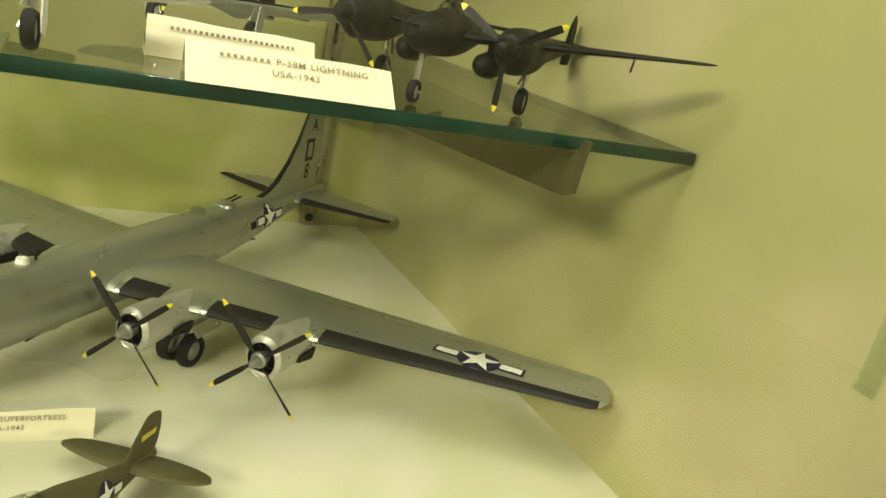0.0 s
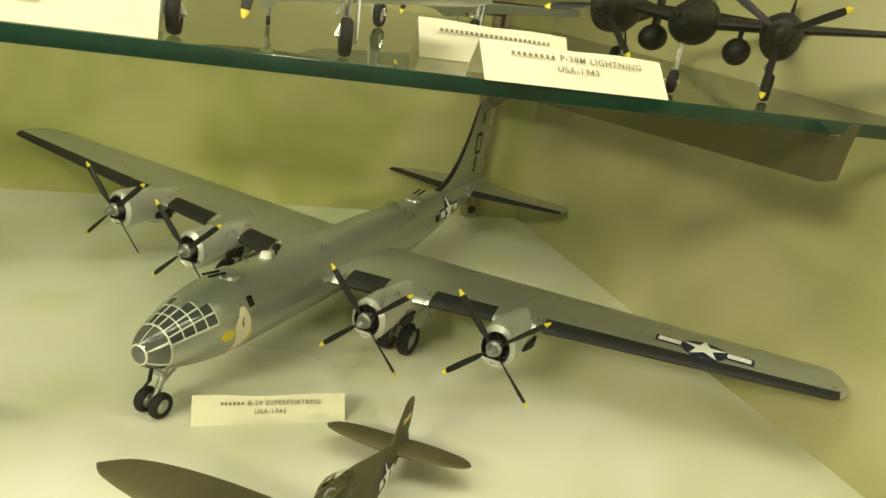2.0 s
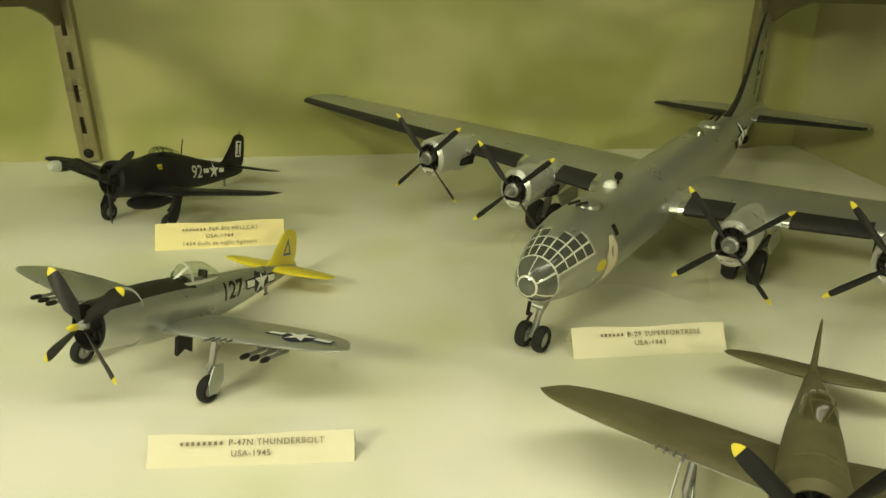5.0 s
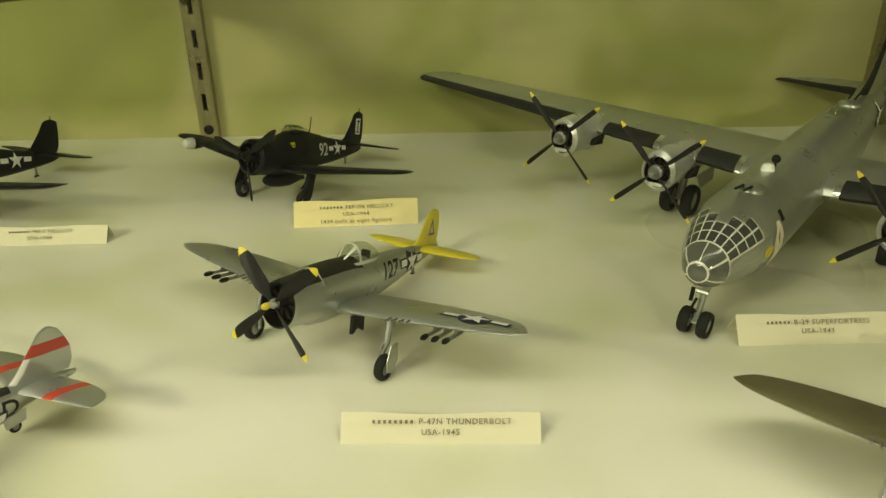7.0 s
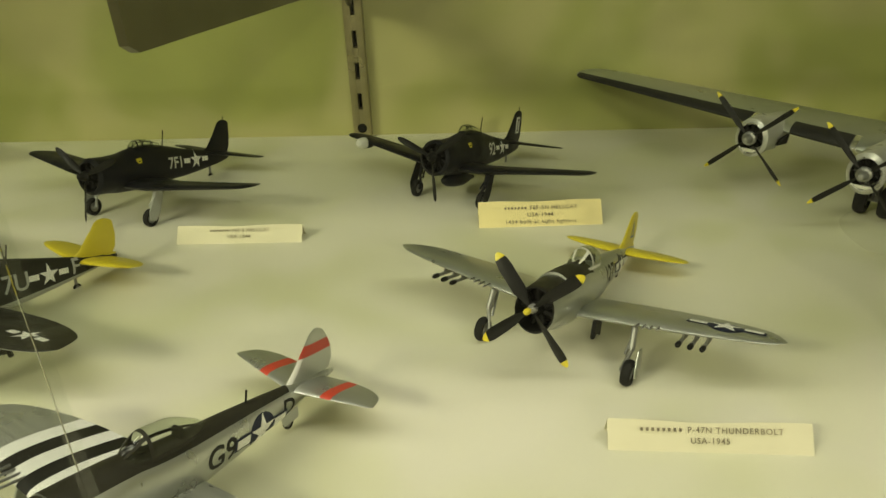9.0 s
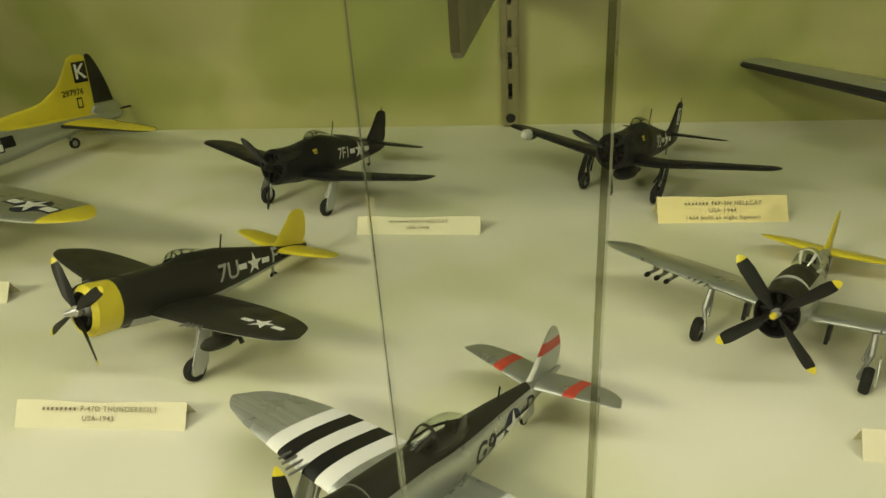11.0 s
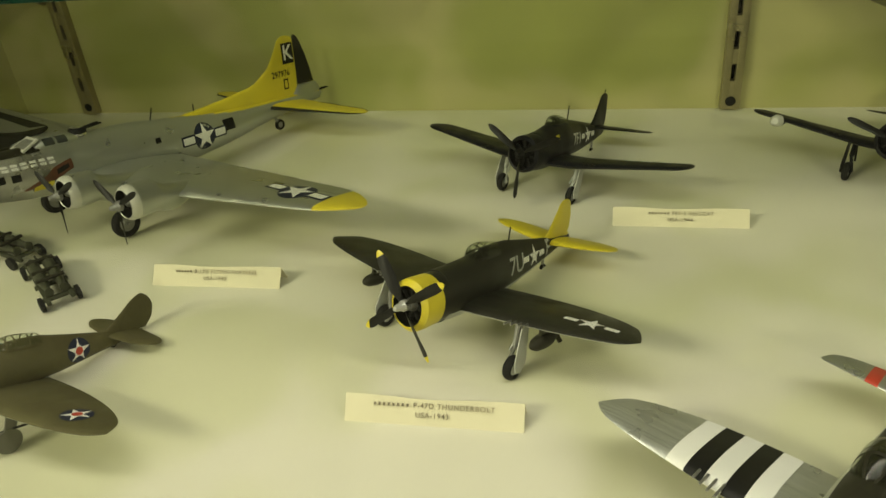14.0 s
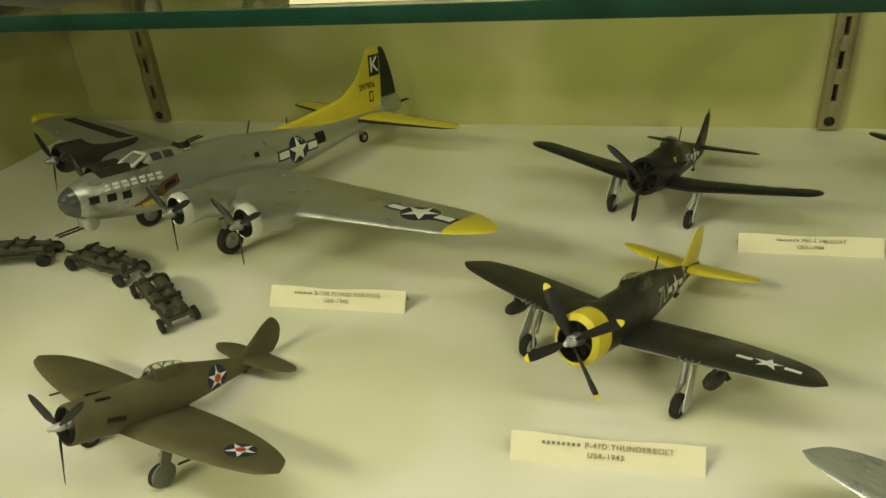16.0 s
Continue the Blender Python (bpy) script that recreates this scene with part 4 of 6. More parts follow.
def superfortress(name, label, m):
    """Four-engined silver bomber with a glazed nose and tall fin."""
    k = Kit(name, label, 12.0, -2.55, m)
    g = -2.55
    rows = [(-0.26, 0.14, -0.01, -0.29, -0.15, 2), (-0.2, 0.29, 0.13, -0.45, -0.16, 2), (0.0, 0.53, 0.38, -0.69, -0.15, 2), (0.45, 0.77, 0.65, -0.93, -0.13, 2), (1.0, 0.96, 0.9, -1.1, -0.09, 2), (1.9, 1.22, 1.2, -1.29, -0.03, 2), (3.4, 1.44, 1.44, -1.44, 0, 2), (15.5, 1.44, 1.44, -1.44, 0, 2), (19.0, 1.26, 1.38, -1.15, 0.1, 2), (23.0, 0.86, 1.22, -0.52, 0.35, 2), (26.5, 0.5, 1.05, 0.06, 0.55, 2), (29.6, 0.24, 0.86, 0.36, 0.6, 2)]
    spots = [0.92, 1.34, 1.76, 2.18]
    def glaz(s, th):
        a = (math.degrees(th) - 90 + 180) % 360 - 180
        if s < 0.5:
            if s < -0.19:
                return 3
            if s < -0.15 or s > 0.44 or abs((a + 30) % 60 - 30) < 2.6:
                return 2
            return 3
        cols = ((11, 1.34), (30, 1.76), (48, 2.18), (67, 2.18))
        end = next((e for q, e in cols if abs(a) < q + 1.7), 0)
        if s < end + 0.03:
            if any(abs(s - b) < 0.023 for b in spots) or min(abs(abs(a) - q) for q, e in cols) < 1.65:
                return 2
            return 1
        return 0
    br = [b + d for b in spots for d in (-0.023, 0.023)] + [-0.19, -0.15, 0.44, 0.5]
    fus = k.loft("fuselage", rows, ["silver", "cockpit_glazing", "frame_pale", "dome_glazing"], glaz, n=40, seg=112, breaks=br, label="silver fuselage with a framed glass nose")
    wings = {1: [(0.0, 8.55, 14.6, 0.15), (4.6, 9.1, 14.4, 0.38), (21.25, 11.0, 13.7, 1.1)], -1: [(0.0, 8.55, 14.6, 0.0), (4.6, 9.1, 14.4, 0.2), (21.25, 11.0, 13.7, 1.1)]}
    def de(u, x, up):
        inb = (1.75 < u < 3.7 or 5.5 < u < 8.4 or 10.1 < u < 20.9)
        return (2 if any(b < u < b + 0.25 for b in (1.75, 5.5, 10.1)) else 1) if inb and x < 0.16 else 0
    for side in (1, -1):
        w = k.surface("wing", wings[side], ["silver", "boot_black", "bright_silver"], de, side=side, tip=0.035, tc=(0.16, 0.12), nc=12, n=40, breaks=(1.75, 2.0, 3.7, 5.5, 5.75, 8.4, 10.1, 10.35, 20.9), label="tapered silver wing with black rubber leading edge")
        for u, s, L in ((7.2, 13.17, 8.4), (16.2, 13.07, 8.6)):
            k.decal("panel_line", w, [(*rect2(-L / 2, -0.022, L / 2, 0.022, 24, 1), "line_grey")], (side * u, s, 0.6), (side, -0.009, 0), (0, 0, 1))
        for u, s, L in ((3.0, 13.75, 1.1), (11.4, 13.5, 0.9), (20.3, 13.3, 0.5)):
            k.decal("panel_line", w, [(*rect2(-0.02, -L / 2, 0.02, L / 2, 1, 6), "line_grey")], (side * u, s, 0.6), (side, 0, 0), (0, 0, 1))
        if side == -1:
            k.decal("insignia", w, bars_star(0.85), (-16.2, 11.65, 1.3), (-1, 0, 0.05), (0, 0, 1))
        st = [(0.0, 24.7, 28.9, 0.6), (6.45, 26.3, 28.3, 0.6)]
        k.surface("tailplane", st, ["silver", "boot_black"], lambda u, x, up: 1 if x < 0.12 and 0.9 < u < 6.3 else 0, side=side, tip=0.07, tc=(0.12, 0.09), breaks=(0.9, 6.3), nc=12)
        for x, s, z in ((4.4, 6.3, 0.2 + 0.1 * side), (9.35, 7.1, 0.5 + 0.1 * side)):
            nacelle(k, side * x, s, z - 0.05, 0.74, 7.6 if x < 6 else 5.6, ["silver_cowl", "engine_dark", "silver_bright"], lambda s_, th, i: 1 if i < 2 else (2 if i < 4 else 0), 0.55, 1.2, 0.74)
            k.propeller(s + 0.22, z, 2.5, 4, -43, x0=side * x, wide=0.1, hub=("grey_metal", 0.28, 0.5))
            for d in (-1, 1):
                k.plate("exhaust", [(side * x + d * 0.74, s + 2.0, z - 0.35), (side * x + d * 0.78, s + 3.0, z - 0.3), (side * x + d * 0.74, s + 2.9, z - 0.75), (side * x + d * 0.6, s + 2.1, z - 0.68)], 0.12, ["engine_dark"])
            k.plate("intake", [(side * x - 0.36, s + 0.37, z - 0.5), (side * x + 0.36, s + 0.37, z - 0.5), (side * x + 0.22, s + 0.4, z - 0.66), (side * x - 0.22, s + 0.4, z - 0.66)], 0.05, ["bright_silver"], label="bright divider over the lower air intake")
        # twin main wheels
        k.rods("strut", [((side * 4.4, 10.1, -0.3), (side * 4.4, 9.8, g + 0.72), 0.18), ((side * 3.83, 9.8, g + 0.72), (side * 4.97, 9.8, g + 0.72), 0.1)], "grey_metal")
        for d in (-0.48, 0.48):
            k.wheel(side * 4.4 + d, 9.8, g + 0.72, 0.72, 0.5)
        for d in (-0.75, 0.75):
            k.plate("gear_door", [(side * 4.4 + d, 9.3, -0.5), (side * 4.4 + d, 11.4, -0.5), (side * 4.4 + d * 1.15, 11.2, -1.1), (side * 4.4 + d * 1.15, 9.6, -1.1)], 0.06, ["silver"])
    fin = k.surface("fin", [(0.0, 19.2, 28.3, 0.9), (0.45, 22.1, 28.4, 0.9), (1.0, 23.3, 28.5, 0.9), (2.0, 24.4, 28.6, 0.9), (3.2, 25.3, 28.6, 0.9), (4.6, 26.0, 28.5, 0.9), (5.3, 26.3, 28.4, 0.9)], ["silver", "boot_black"], lambda u, x, up: 1 if x < 0.1 and u > 0.35 else 0, fin=True, tip=0.13, tc=(0.09, 0.09), breaks=(0.35,), nc=12)
    # nose wheels
    k.rods("nose_strut", [((0, 1.1, -1.0), (0, 0.5, g - 0.18 + 0.45), 0.12), ((-0.42, 0.5, g - 0.18 + 0.45), (0.42, 0.5, g - 0.18 + 0.45), 0.07), ((0, 1.8, -1.2), (0, 0.65, g + 0.75), 0.06), ((-0.2, 0.75, -1.25), (0.2, 0.75, -1.25), 0.09)], "silver")
    k.rods("scissor_link", [((0.05, 0.4, -1.35), (0.1, 0.15, -1.6), 0.05), ((0.1, 0.15, -1.6), (0.05, 0.45, -1.85), 0.05), ((0.3, 0.7, -1.15), (0.3, 0.6, -1.6), 0.07)], "engine_dark")
    for d in (-0.32, 0.32):
        k.wheel(d, 0.5, g - 0.18 + 0.46, 0.46, 0.36, "silver")
    # gun turrets and blisters
    for s, z, up in ((3.9, 1.42, 1), (18.6, 1.4, 1), (7.4, -1.42, -1), (20.6, -0.9, -1)):
        bm = bmesh.new()
        add_revolve(bm, [(0, 0.54 * S), (0.13 * S, 0.5 * S), (0.25 * S, 0.34 * S), (0.31 * S, 0)], k.v(0, s, z - 0.06 * up), (0, 0, up), 20)
        for d in (-0.14, 0.14):
            add_rod(bm, k.v(d, s - 0.3 * (1 if s < 10 else -1), z + 0.18 * up), k.v(d, s - 1.15 * (1 if s < 10 else -1), z + 0.3 * up), 0.05 * S, seg=6, mat=1)
        part("gun_turret", bm, ["silver", "engine_dark"], k.root)
    bm = bmesh.new()
    add_revolve(bm, [(0, 0.4 * S), (0.25 * S, 0.32 * S), (0.38 * S, 0)], k.v(0, 16.3, 1.4), (0, 0, 1), 16)
    part("astrodome", bm, ["canopy_glass"], k.root)
    bm = bmesh.new()
    add_revolve(bm, [(0, 0.26 * S), (0.2 * S, 0.2 * S), (0.28 * S, 0)], k.v(0.1, 6.2, 1.42), (0, 0, 1), 14)
    part("loop_aerial", bm, ["white"], k.root)
    k.rods("loop_stalk", [((0, 6.7, 1.4), (0, 6.7, 1.62), 0.05)], "engine_dark")
    bm = bmesh.new()
    add_revolve(bm, [(-0.2 * S, 0), (-0.13 * S, 0.12 * S), (0, 0.17 * S), (0.13 * S, 0.12 * S), (0.2 * S, 0)], k.v(0, 6.7, 1.74), (0, 1, 0), 14)
    part("loop_housing", bm, ["engine_dark"], k.root)
    k.rods("tail_gun", [((0, 29.5, 0.6), (0, 30.3, 0.62), 0.07), ((0.2, 29.5, 0.6), (0.2, 30.3, 0.62), 0.05)], "grey_metal")
    P = dict(right=(0, 1, 0), out=(-1, 0, 0))
    k.decal("insignia", fus, bars_star(0.72), (-1.2, 21.6, 0.4), **P)
    k.decal("side_window", fus, [(*rect2(-0.3, -0.2, 0.3, 0.2), "engine_dark")], (-1.3, 19.7, 0.35), **P)
    k.decal("tail_code", fin, [(*rect2(-0.55, -0.7, 0.55, 0.7), "black_paint"), (*rect2(-0.3, -0.45, 0.3, 0.45), "silver")], (-0.3, 26.9, 3.5), **P)
    k.decal("tail_number", fin, [text2("8", 1.0, "black_paint", 0.02)], (-0.3, 26.8, 2.1), **P)
    k.decal("tail_letter", fin, [text2("A", 0.8, "black_paint", 0.02)], (-0.3, 27.2, 5.0), **P)
    # painted nose emblem as plain shapes
    art = [(*strip2([(-1.1, -0.62, -0.52), (-0.7, -0.5, -0.1), (-0.3, -0.32, 0.26), (0.0, -0.3, 0.42), (0.3, -0.36, 0.46), (0.55, -0.16, 0.4), (0.9, 0.0, 0.26)]), "cream_paint"), (*strip2([(0.2, 0.04, 0.09), (0.4, -0.02, 0.06), (0.55, 0.05, 0.12)], 2), "rust_red")]
    k.decal("nose_emblem", fus, [(*strip2([(-0.12, -0.75, -0.45), (0.05, -0.95, -0.3), (0.2, -0.9, -0.35), (0.28, -0.7, -0.5)]), "yellow"), (*strip2([(-0.4, 0.28, 0.42), (-0.15, 0.2, 0.55), (0.0, 0.3, 0.5)]), "yellow")] + art, (-1.3, 3.15, -0.15), right=(0, 1, 0), out=(-1, -0.25, 0.15))
    k.decal("door_window", fus, [(*rect2(-0.15, -0.2, 0.15, 0.2), "engine_dark")], (-1.2, 3.75, 0.8), right=(0, 1, 0), out=(-1, 0, 0.6))
    return k


def fortress(name, label, m):
    """Four-engined silver bomber with yellow tail and wing tips, tailwheel down."""
    k = Kit(name, label, 5.6, -2.75, m)
    g = -2.75
    def far(q):
        """Stretches the nose ahead of the wing."""
        return q if q > 4.7 else 4.7 - (4.7 - q) * 1.26
    rows = [(1.0, 0.2, 0.02, -0.42, -0.2, 2), (1.12, 0.42, 0.24, -0.66, -0.19, 2), (1.35, 0.6, 0.44, -0.84, -0.16, 2), (1.8, 0.8, 0.7, -1.05, -0.1, 2), (2.5, 0.96, 0.95, -1.22, -0.04, 2), (3.5, 1.08, 1.05, -1.34, 0, 2), (4.7, 1.12, 1.2, -1.4, 0, 1.85), (6.4, 1.14, 1.3, -1.4, 0, 1.9), (8.5, 1.14, 1.4, -1.38, 0, 1.9), (11.0, 1.1, 1.3, -1.25, 0, 2), (14.0, 0.9, 1.15, -0.9, 0.1, 2), (17.5, 0.56, 0.95, -0.35, 0.28, 2), (20.5, 0.34, 0.85, 0.05, 0.42, 2), (22.3, 0.16, 0.72, 0.25, 0.48, 2)]
    def up(q):
        """The forward fuselage rises towards the nose."""
        return 0.082 * max(0.0, 12.4 - q)
    rows = [(far(r[0]), r[1], r[2] + up(far(r[0])), r[3] + up(far(r[0])), r[4] + up(far(r[0])), r[5]) for r in rows]
    def paint(s, th):
        a = (math.degrees(th) - 90 + 180) % 360 - 180
        s = s if s > 4.7 else 4.7 - (4.7 - s) / 1.26
        if abs(a) < 38 * min(1.0, (s - 11.2) / 4.3):
            return 6
        if s < 1.6:
            return 3 if s < 1.42 else 5
        if s < 2.3 and abs(a) < 70:
            return 5
        if 2.3 < s < 4.1 and abs(a) < 36:
            return 1
        if 1.8 < s < 4.4 and 52 < abs(a) < 74:
            return 5 if (s - 1.8) % 0.32 < 0.1 or abs(abs(a) - 63) < 1.7 or abs(a) < 55 or abs(a) > 71 else 4
        return 5 if s < 4.4 else 0
    br = [1.42, 1.6, 2.3, 4.1, 4.4] + [1.8 + 0.32 * i for i in range(9)] + [1.9 + 0.32 * i for i in range(9)] + [15.5]
    fus = k.loft("fuselage", rows, ["silver", "olive_dark", "bright_silver", "cockpit_glazing", "white", "nose_metal", "yellow"], paint, n=40, seg=112, breaks=[far(q) for q in br], label="silver fuselage with an olive anti-glare panel")
    wing = [(0.0, 4.9, 10.8, -0.35), (1.2, 5.05, 10.7, -0.3), (14.6, 7.3, 9.85, 0.16), (15.95, 7.7, 9.6, 0.2)]
    for side in (1, -1):
        def swing(u):
            """The starboard wing is glued on a little forward and up."""
            return (-0.085 * u, 0.07 * u) if side == 1 else (0.0, 0.0)
        spar = [(u, a + swing(u)[0], b + swing(u)[0], z + swing(u)[1]) for u, a, b, z in wing]
        w = k.surface("wing", spar, ["silver", "yellow", "boot_black"], lambda u, x, up: 1 if u > 14.2 else (2 if 0.5 < x < 0.74 and side == 1 and 8 < u < 13.5 and up else 0), side=side, tip=0.16, tc=(0.17, 0.1), breaks=(14.2, 7.0, 12.0), nc=12, n=34, label="silver wing with a yellow tip")
        for u, s, L in ((5.0, 9.15, 6.4), (11.4, 9.02, 5.4)):
            k.decal("panel_line", w, [(*rect2(-L / 2, -0.02, L / 2, 0.02, 20, 1), "line_grey")], (side * u, s, 0.3), (side, -0.018, 0), (0, 0, 1))
        for u, s, L in ((8.3, 9.5, 0.9), (14.1, 9.2, 0.6)):
            k.decal("panel_line", w, [(*rect2(-0.02, -L / 2, 0.02, L / 2, 1, 6), "line_grey")], (side * u, s, 0.3), (side, 0, 0), (0, 0, 1))
        if side == -1:
            k.decal("insignia", w, bars_star(0.85), (-12.4, 8.35, 0.3), (-1, -0.05, 0.09), (0, 0, 1))
        k.surface("tailplane", [(0.0, 17.6, 20.6, 0.5), (6.5, 19.0, 20.2, 0.5)], ["yellow", "boot_black"], lambda u, x, up: 1 if x < 0.07 or (x > 0.93 and u > 2) else 0, side=side, tip=0.14, tc=(0.12, 0.09), nc=12)
        for x, s, z in ((3.2, 3.1, 0.2), (6.75, 3.75, 0.35)):
            s, z = s + swing(x)[0], z + swing(x)[1]
            if side == -1:
                s, z = s - 0.25, z - (0.2 if x > 5 else 0.03)
            # pale port cowl fronts put a white reflection into the paint
            dark = "olive_dark" if side == 1 else "pale_silver"
            nacelle(k, side * x, s, z, 0.72, 4.8, [dark, "engine_dark", "silver"], lambda s_, th, i: 1 if i < 2 else (0 if i < 6 or side == 1 else 2), 0.3, 1.05, 0.8, 0.4)
            k.propeller(s + 0.15, z, 1.76, 3, 60 if side == -1 else -45, x0=side * x, wide=0.15, hub=("grey_metal", 0.2, 0.45), blade_mat="prop_black", tip_mat="prop_black")
        x = side * 3.2
        k.rods("strut", [((x, 5.4, -0.9), (x, 5.7, g + 0.7), 0.13), ((x - 0.4, 5.7, g + 0.7), (x + 0.2, 5.7, g + 0.7), 0.09), ((x, 7.0, -0.9), (x, 5.8, g + 0.9), 0.07)], "grey_metal")
        k.wheel(x, 5.7, g + 0.7, 0.7, 0.42)
    fin_rows = [(0.0, 9.6, 20.5, 0.8), (0.48, 10.9, 20.5, 0.8), (0.6, 12.6, 20.5, 0.8), (0.85, 14.7, 20.52, 0.78), (1.2, 17.0, 20.55, 0.75), (2.0, 18.3, 20.55, 0.75), (2.9, 18.95, 20.52, 0.75), (3.7, 19.4, 20.5, 0.75)]
    fin = k.surface("fin", fin_rows, ["yellow"], fin=True, tip=0.07, tc=(0.06, 0.07), nc=12, label="yellow tail fin with a long fillet")
    k.surface("rudder", [(0.0, 20.56, 21.95, 1.4), (0.9, 20.56, 21.75, 1.4), (1.8, 20.54, 21.45, 1.4), (2.6, 20.52, 21.1, 1.4), (3.02, 20.5, 20.85, 1.4)], ["olive_dark"], fin=True, tip=0.06, tc=(0.14, 0.1), nc=8, label="dark rudder")
    k.surface("tail_cone", [(0.0, 19.6, 22.6, 0.5), (0.45, 20.2, 22.4, 0.5), (0.86, 20.58, 22.1, 0.5)], ["silver"], fin=True, tip=0.05, tc=(0.22, 0.16), n=6, label="silver tail gunner's fairing")
    k.rods("tail_gun", [((0.08, 22.3, 0.75), (0.08, 23.1, 0.78), 0.045), ((-0.08, 22.3, 0.75), (-0.08, 23.1, 0.78), 0.045)], "engine_dark")
    k.rods("tail_strut", [((0, 18.2, 0.0), (0, 18.7, -0.72), 0.1)], "grey_metal")
    k.wheel(0, 18.7, -0.74, 0.34, 0.24)
    # turrets, windscreen and guns
    bm = bmesh.new()
    add_revolve(bm, [(0, 0.46 * S), (0.1 * S, 0.45 * S), (0.22 * S, 0.42 * S), (0.36 * S, 0.28 * S), (0.42 * S, 0)], k.v(0, 6.1, 1.22 + up(6.1)), (0, 0, 1), 18, mats=[0, 1, 1, 0])
    for d in (-0.15, 0.15):
        add_rod(bm, k.v(d, 6.4, 1.46 + up(6.1)), k.v(d, 7.3, 1.55 + up(6.1)), 0.045 * S, seg=6, mat=1)
    part("top_turret", bm, ["bright_silver", "engine_dark"], k.root)
    bm = bmesh.new()
    add_revolve(bm, [(0, 0), (0.1 * S, 0.3 * S), (0.3 * S, 0.42 * S), (0.7 * S, 0.4 * S), (0.8 * S, 0)], k.v(0, 1.05, -1.6 + up(1.05)), (0, 0, 1), 14)
    for d in (-0.15, 0.15):
        add_rod(bm, k.v(d, 0.85, -1.3 + up(1.05)), k.v(d, -0.4, -1.35 + up(1.05)), 0.045 * S, seg=6, mat=1)
    part("chin_turret", bm, ["silver", "engine_dark"], k.root)
    bm = bmesh.new()
    add_revolve(bm, [(0, 0), (0.2 * S, 0.5 * S), (0.55 * S, 0.58 * S), (0.9 * S, 0.5 * S), (1.1 * S, 0)], k.v(0, 11.6, -1.95), (0, 0, 1), 16)
    part("ball_turret", bm, ["bright_silver"], k.root)
    k.plate("windscreen", [(-0.6, 3.2, 1.0 + up(4)), (0.6, 3.2, 1.0 + up(4)), (0.48, 4.05, 1.38 + up(4)), (-0.48, 4.05, 1.38 + up(4))], 0.08, ["frame_pale"], label="bright windscreen frame")
    # opaque grey plate in place of the windscreen glass
    k.plate("windscreen_pane", [(-0.42, 3.31, 1.106 + up(4)), (0.42, 3.31, 1.106 + up(4)), (0.36, 3.88, 1.361 + up(4)), (-0.36, 3.88, 1.361 + up(4))], 0.02, ["rocket_grey"], label="opaque grey windscreen pane")
    k.loft("canopy", [(3.8, 0.5, 1.2 + up(4), 0.75 + up(4), 0.85 + up(4), 2.6), (4.2, 0.6, 1.4 + up(4), 0.75 + up(4), 0.85 + up(4), 2.6), (5.3, 0.62, 1.45 + up(5), 0.75 + up(5), 0.9 + up(5), 2.6), (6.2, 0.4, 1.2 + up(6), 0.7 + up(6), 0.9 + up(6), 2.4)], ["silver", "cockpit_glazing"], lambda q, th: 1 if 4.2 < q < 5.3 and abs(q - 4.75) > 0.06 and (12 < math.degrees(th) % 360 < 56 or 124 < math.degrees(th) % 360 < 168) else 0, n=14, seg=40, breaks=(4.2, 4.69, 4.81, 5.3))
    k.rods("aerial_mast", [((0, 10.0, 1.45), (0, 10.25, 2.15), 0.035), ((0, 12.7, 1.2), (0, 12.75, 1.8), 0.03)], "engine_dark")
    P = dict(right=(0, 1, 0), out=(-1, 0, 0))
    k.decal("insignia", fus, bars_star(0.72), (-0.9, 12.45, 0.2), **P)
    k.decal("waist_window", fus, [(*rect2(-0.4, -0.3, 0.4, 0.3), "engine_dark")], (-0.9, 14.3, 0.42), **P)
    k.decal("small_window", fus, [(*rect2(-0.16, -0.13, 0.16, 0.13), "engine_dark")], (-1.1, 9.6, 0.45 + up(9.6)), **P)
    for s in (1.2, 1.9, 2.55):
        k.decal("nose_window", fus, [(*rect2(-0.2, -0.17, 0.2, 0.17), "engine_dark")], (-1.0, s - 0.1, -0.05 + up(s)), **P)
    k.decal("nose_emblem", fus, [(*flank2([(-1.3, -0.5, -0.4), (-0.8, -0.45, -0.2), (-0.3, -0.35, 0.0), (0.1, -0.3, 0.3), (0.6, -0.1, 0.42), (1.0, 0.05, 0.5)]), "rust_red"), (*flank2([(-0.9, -0.6, -0.42), (-0.4, -0.62, -0.3), (0.0, -0.5, -0.3)], 2, 8), "yellow"), (*flank2([(0.2, -0.08, 0.16), (0.5, 0.02, 0.26), (0.8, 0.12, 0.3)], 2, 8), "black_paint")], (-1.1, 4.0, -0.15 + up(4.0)), **P)
    k.decal("tail_letter", fin, [(*rect2(-0.48, -0.62, 0.48, 0.62), "black_paint"), text2("K", 0.9, "white", 0.02)], (-0.3, 20.0, 3.4), **P)
    k.decal("tail_number", fin, [text2("297976", 0.36, "black_paint", 0.012)], (-0.3, 19.25, 2.25), **P)
    k.decal("tail_box", fin, [(*rect2(-0.2, -0.32, 0.2, 0.32), "black_paint"), (*rect2(-0.12, -0.23, 0.12, 0.23), "yellow")], (-0.3, 19.6, 1.6), **P)
    return k


